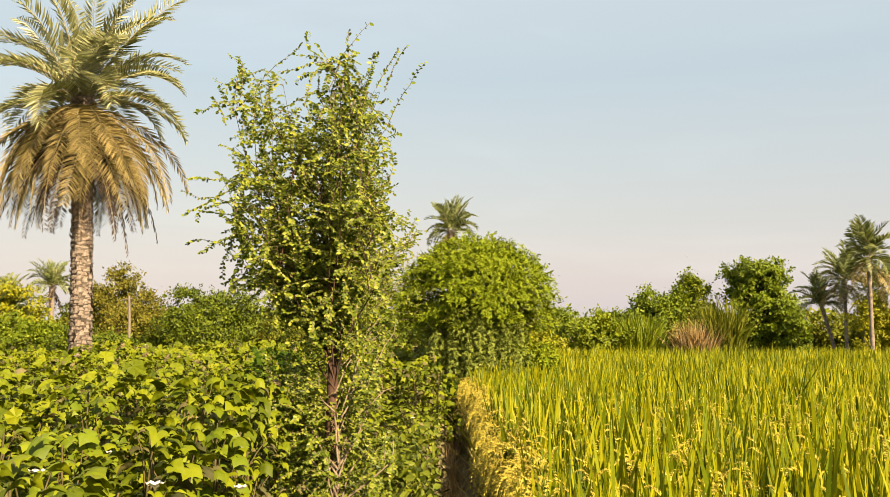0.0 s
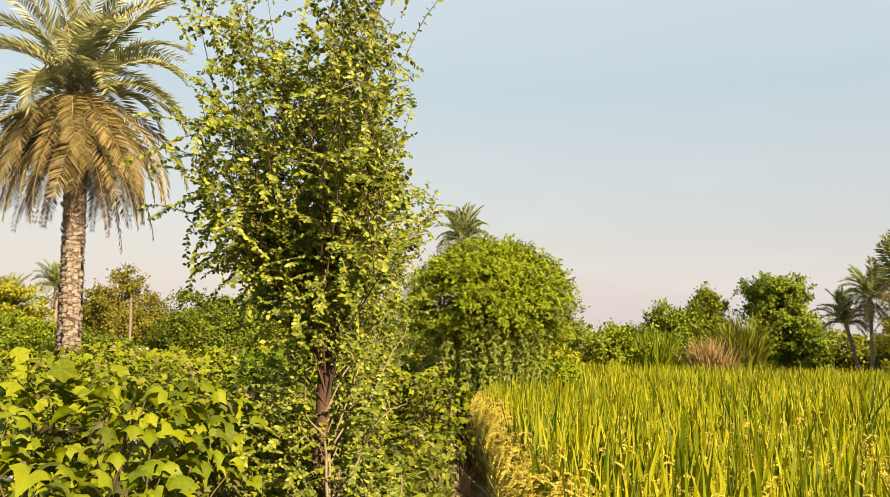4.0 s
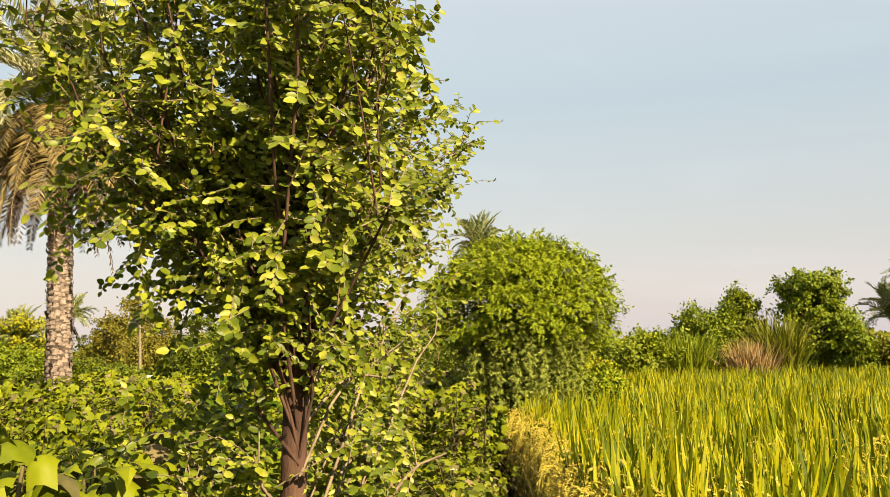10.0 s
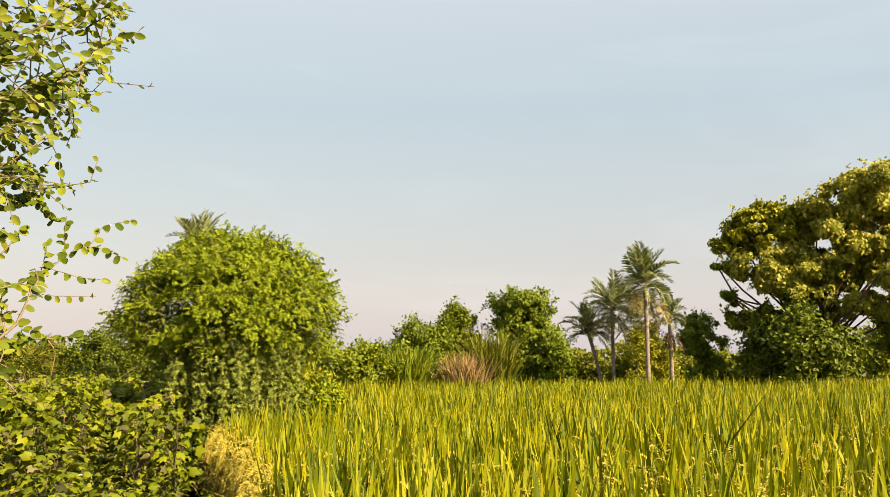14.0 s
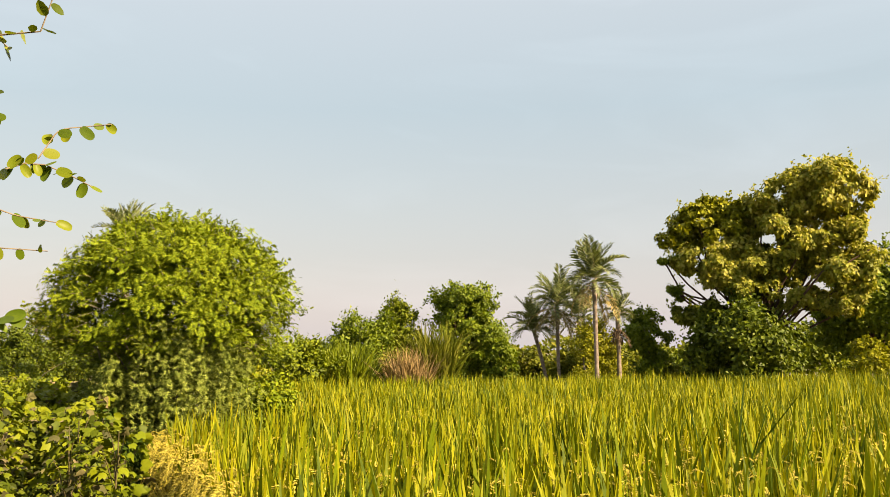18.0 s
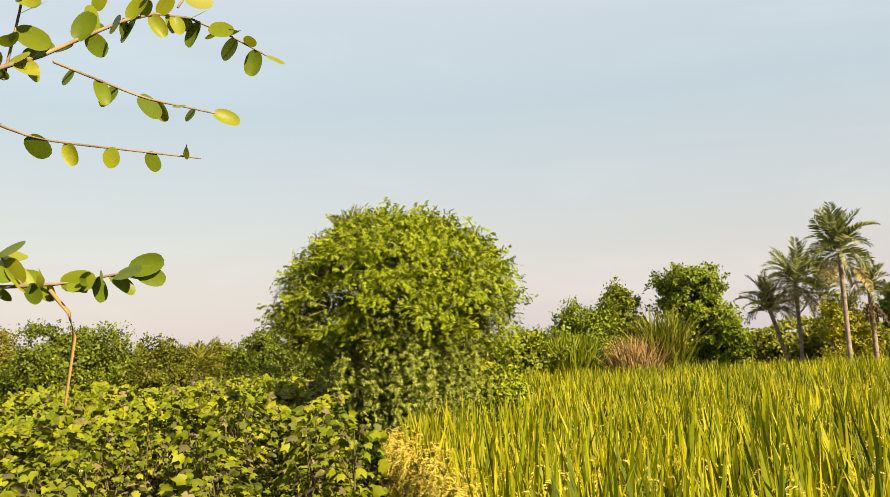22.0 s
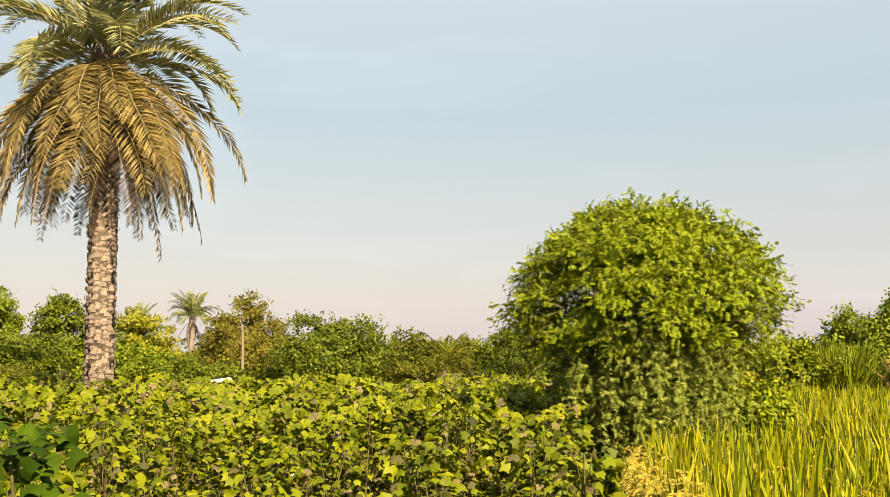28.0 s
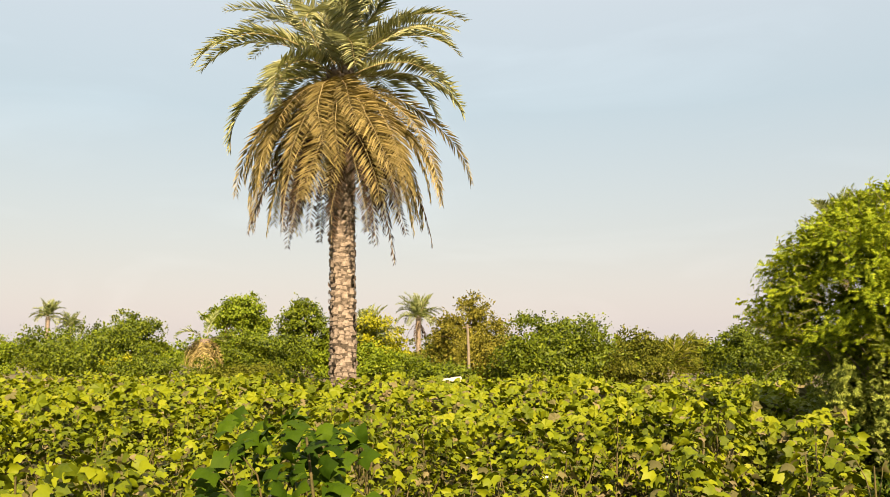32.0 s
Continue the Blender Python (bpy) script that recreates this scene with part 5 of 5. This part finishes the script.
    lines = (((-0.50, 3.80, 1.30), (-0.42, 4.25, 1.48), (-0.318, 4.61, 1.564), (-0.285, 4.661, 1.585), (-0.248, 4.72, 1.638), (-0.213, 4.746, 1.658), (-0.155, 4.781, 1.635)),
             ((-0.213, 4.746, 1.658), (-0.194, 4.758, 1.697), (-0.137, 4.782, 1.714)),
             ((-0.273, 4.685, 1.599), (-0.23, 4.723, 1.588), (-0.187, 4.759, 1.587)),
             ((-0.318, 4.61, 1.561), (-0.276, 4.664, 1.547), (-0.198, 4.738, 1.552)),
             ((-0.291, 4.66, 1.58), (-0.283, 4.662, 1.622), (-0.28, 4.663, 1.652)),
             ((-0.255, 4.709, 1.632), (-0.258, 4.708, 1.669), (-0.256, 4.709, 1.705)),
             ((-0.48, 3.80, 1.15), (-0.43, 4.25, 1.40), (-0.356, 4.661, 1.463), (-0.308, 4.676, 1.467), (-0.263, 4.687, 1.468), (-0.227, 4.693, 1.476)),
             ((-0.323, 4.672, 1.467), (-0.318, 4.674, 1.482), (-0.316, 4.674, 1.500)),
             ((-0.286, 4.682, 1.466), (-0.294, 4.68, 1.478), (-0.302, 4.678, 1.490)),
             ((-0.345, 4.664, 1.466), (-0.335, 4.668, 1.455), (-0.318, 4.672, 1.450)),
             ((-0.56, 3.80, 1.55), (-0.46, 4.30, 1.70), (-0.362, 4.659, 1.703), (-0.34, 4.666, 1.721), (-0.316, 4.674, 1.729), (-0.291, 4.68, 1.723), (-0.276, 4.684, 1.690)),
             ((-0.50, 4.20, 1.68), (-0.43, 4.50, 1.715), (-0.363, 4.659, 1.722), (-0.329, 4.67, 1.735), (-0.296, 4.679, 1.737)),
             ((-0.40, 4.40, 1.55), (-0.357, 4.661, 1.621), (-0.338, 4.667, 1.651), (-0.329, 4.67, 1.675)),
             ((-0.40, 4.30, 1.42), (-0.356, 4.661, 1.472), (-0.349, 4.663, 1.515), (-0.354, 4.662, 1.550), (-0.348, 4.664, 1.572)),
             ((-0.60, 3.80, 1.60), (-0.56, 4.40, 1.80), (-0.458, 4.92, 1.84), (-0.41, 5.06, 1.885), (-0.375, 5.154, 1.845)))
    for li, line in enumerate(lines):
        c = np.array(line) - np.array(o)
        n = 14
        t = np.linspace(0, len(c) - 1, n)
        pts = np.stack([np.interp(t, np.arange(len(c)), c[:, q]) for q in range(3)], -1)
        pts[1:-1] = (pts[:-2] + 2 * pts[1:-1] + pts[2:]) / 4
        q = Soup()
        q.tube(pts, np.linspace(0.0022 if len(c) > 3 else 0.0009, 0.0006, n), 5)
        br = part_of("branch", q.mesh("branch", TWIG, True), base, "thin pale branch reaching forward")
        length = np.sum(np.linalg.norm(np.diff(pts, axis=0), axis=1))
        lo = 0.25 if len(c) > 3 else 0.05
        count = max(8, int(length * (1 - lo) / 0.020))
        for i in range(count):
            u = (lo + (1 - lo) * (i + 0.5) / count) * (n - 1)
            at = np.array([np.interp(u, np.arange(n), pts[:, q]) for q in range(3)])
            d = Vector(pts[min(n - 1, int(u) + 1)] - pts[int(u)]).normalized()
            sd = d.cross(Vector((0, 0.3, 1))).normalized() * (1 if i % 2 else -1)
            yv = (sd * 0.6 + d * 0.5 + Vector((0, 0, -0.35)) + Vector(rand_dirs(1, r)[0]) * 0.75).normalized()
            xv = yv.cross(Vector((0.25, -1.0, 0.35)) + Vector(rand_dirs(1, r)[0]) * 0.6).normalized()
            zv = xv.cross(yv)
            sz = r.uniform(0.012, 0.021)
            mm = Matrix((xv * sz * 0.8, yv * sz, zv * sz)).transposed().to_4x4()
            mm.translation = at
            part_of("leaf", one[i % 3], br).matrix_basis = mm

    q = Soup()
    q.tube(np.array([(-0.274, 4.685, 1.465), (-0.264, 4.686, 1.452), (-0.261, 4.687, 1.438), (-0.266, 4.687, 1.400)]) - np.array(o), [0.0014, 0.0012, 0.0012, 0.0008], 5)
    part_of("stem", q.mesh("dry stem", DRY_STALK, True), base, "thin dry pale stem hanging down")


jujube_single = leafy("single jujube leaf", [(0.15, (0.040, 0.075, 0.006)), (0.5, (0.100, 0.145, 0.009)), (0.85, (0.165, 0.185, 0.012))], 0.45, 0.26, per="object")
build_jujube()


# ---- cane, reeds and dry stalks beyond the rice ----
def clump(name, label, x, y, height, width, mat, seed, n=700, blade=0.045, lean=0.25, category="clump"):
    r = np.random.default_rng(seed)
    base = thing(name, label, category, (x, y, -0.03))
    s = Soup()
    a = r.uniform(0, 6.28, n)
    q = np.sqrt(r.random(n)) * width * 0.35
    blades(s, r, np.cos(a) * q, np.sin(a) * q, np.full(n, 0.0), height * r.uniform(0.55, 1.05, n), blade * r.uniform(0.6, 1.3, n), lean, r.uniform(0, 0.8, n))
    part_of("blade", s.mesh("blades", mat), base)["kind"] = "stuff"
    return base


clump("cane_clump", "clump of tall green cane grass at the rice's far edge", 6.3, 28.5, 1.9, 2.0, TREE_MID, 301, 1100, 0.06, 0.3, "cane grass")
clump("dry_clump", "dry straw-coloured stalks at the rice's far edge", 7.9, 27.2, 1.75, 1.2, DRY_STALK, 302, 600, 0.035, 0.3, "dry stalks")
clump("reed_clump", "tall grey-green reeds beside the dry stalks", 9.0, 27.9, 2.45, 1.4, TREE_OLIVE, 303, 700, 0.05, 0.16, "reeds")


# ---- pole and pale wall beyond the cotton ----
def build_pole():
    r = np.random.default_rng(320)
    base = thing("wooden_pole", "weathered thin wooden pole beyond the cotton", "pole", (-14.3, 38.2, -0.1))
    s = Soup()
    s.tube(limb_points(r, (0, 0, 0), (-0.08, 0, 2.95), 8, 0.02), np.linspace(0.07, 0.05, 8), 10)
    part_of("post", s.mesh("post", POLE_WOOD, True), base)
    c = Soup()
    c.tube([(-0.28, 0, 2.79), (0.12, 0, 2.83)], [0.03, 0.03], 6)
    part_of("crossbar", c.mesh("crossbar", POLE_WOOD, True), base)


build_pole()
wall_soup = bmesh.new()
bmesh.ops.create_cube(wall_soup, size=1.0)
for v in wall_soup.verts:
    v.co = Vector((v.co.x * 0.42, v.co.y * 0.2, (v.co.z + 0.5) * 1.0 + (0.06 if v.co.z > 0 and v.co.x > 0 else 0)))
bmesh.ops.bevel(wall_soup, geom=wall_soup.edges[:], offset=0.02, segments=2, affect="EDGES")
wall_me = bpy.data.meshes.new("low wall")
wall_soup.to_mesh(wall_me)
wall_me.materials.append(PLASTER)
low_wall = tagged(new("low_wall", wall_me), "low pale plastered wall seen past the cotton", "wall")
low_wall.location = (-7.95, 22.2, -0.02)


clump("tall_grass", "few tall dark grass blades standing up out of the rice", 3.08, 7.49, 1.42, 0.5, SHRUB, 304, 26, 0.022, 0.14, "grass")
clump("tall_grass", "thin tuft of grass blades above the rice", 2.30, 7.98, 1.30, 0.4, SHRUB, 305, 16, 0.02, 0.16, "grass")
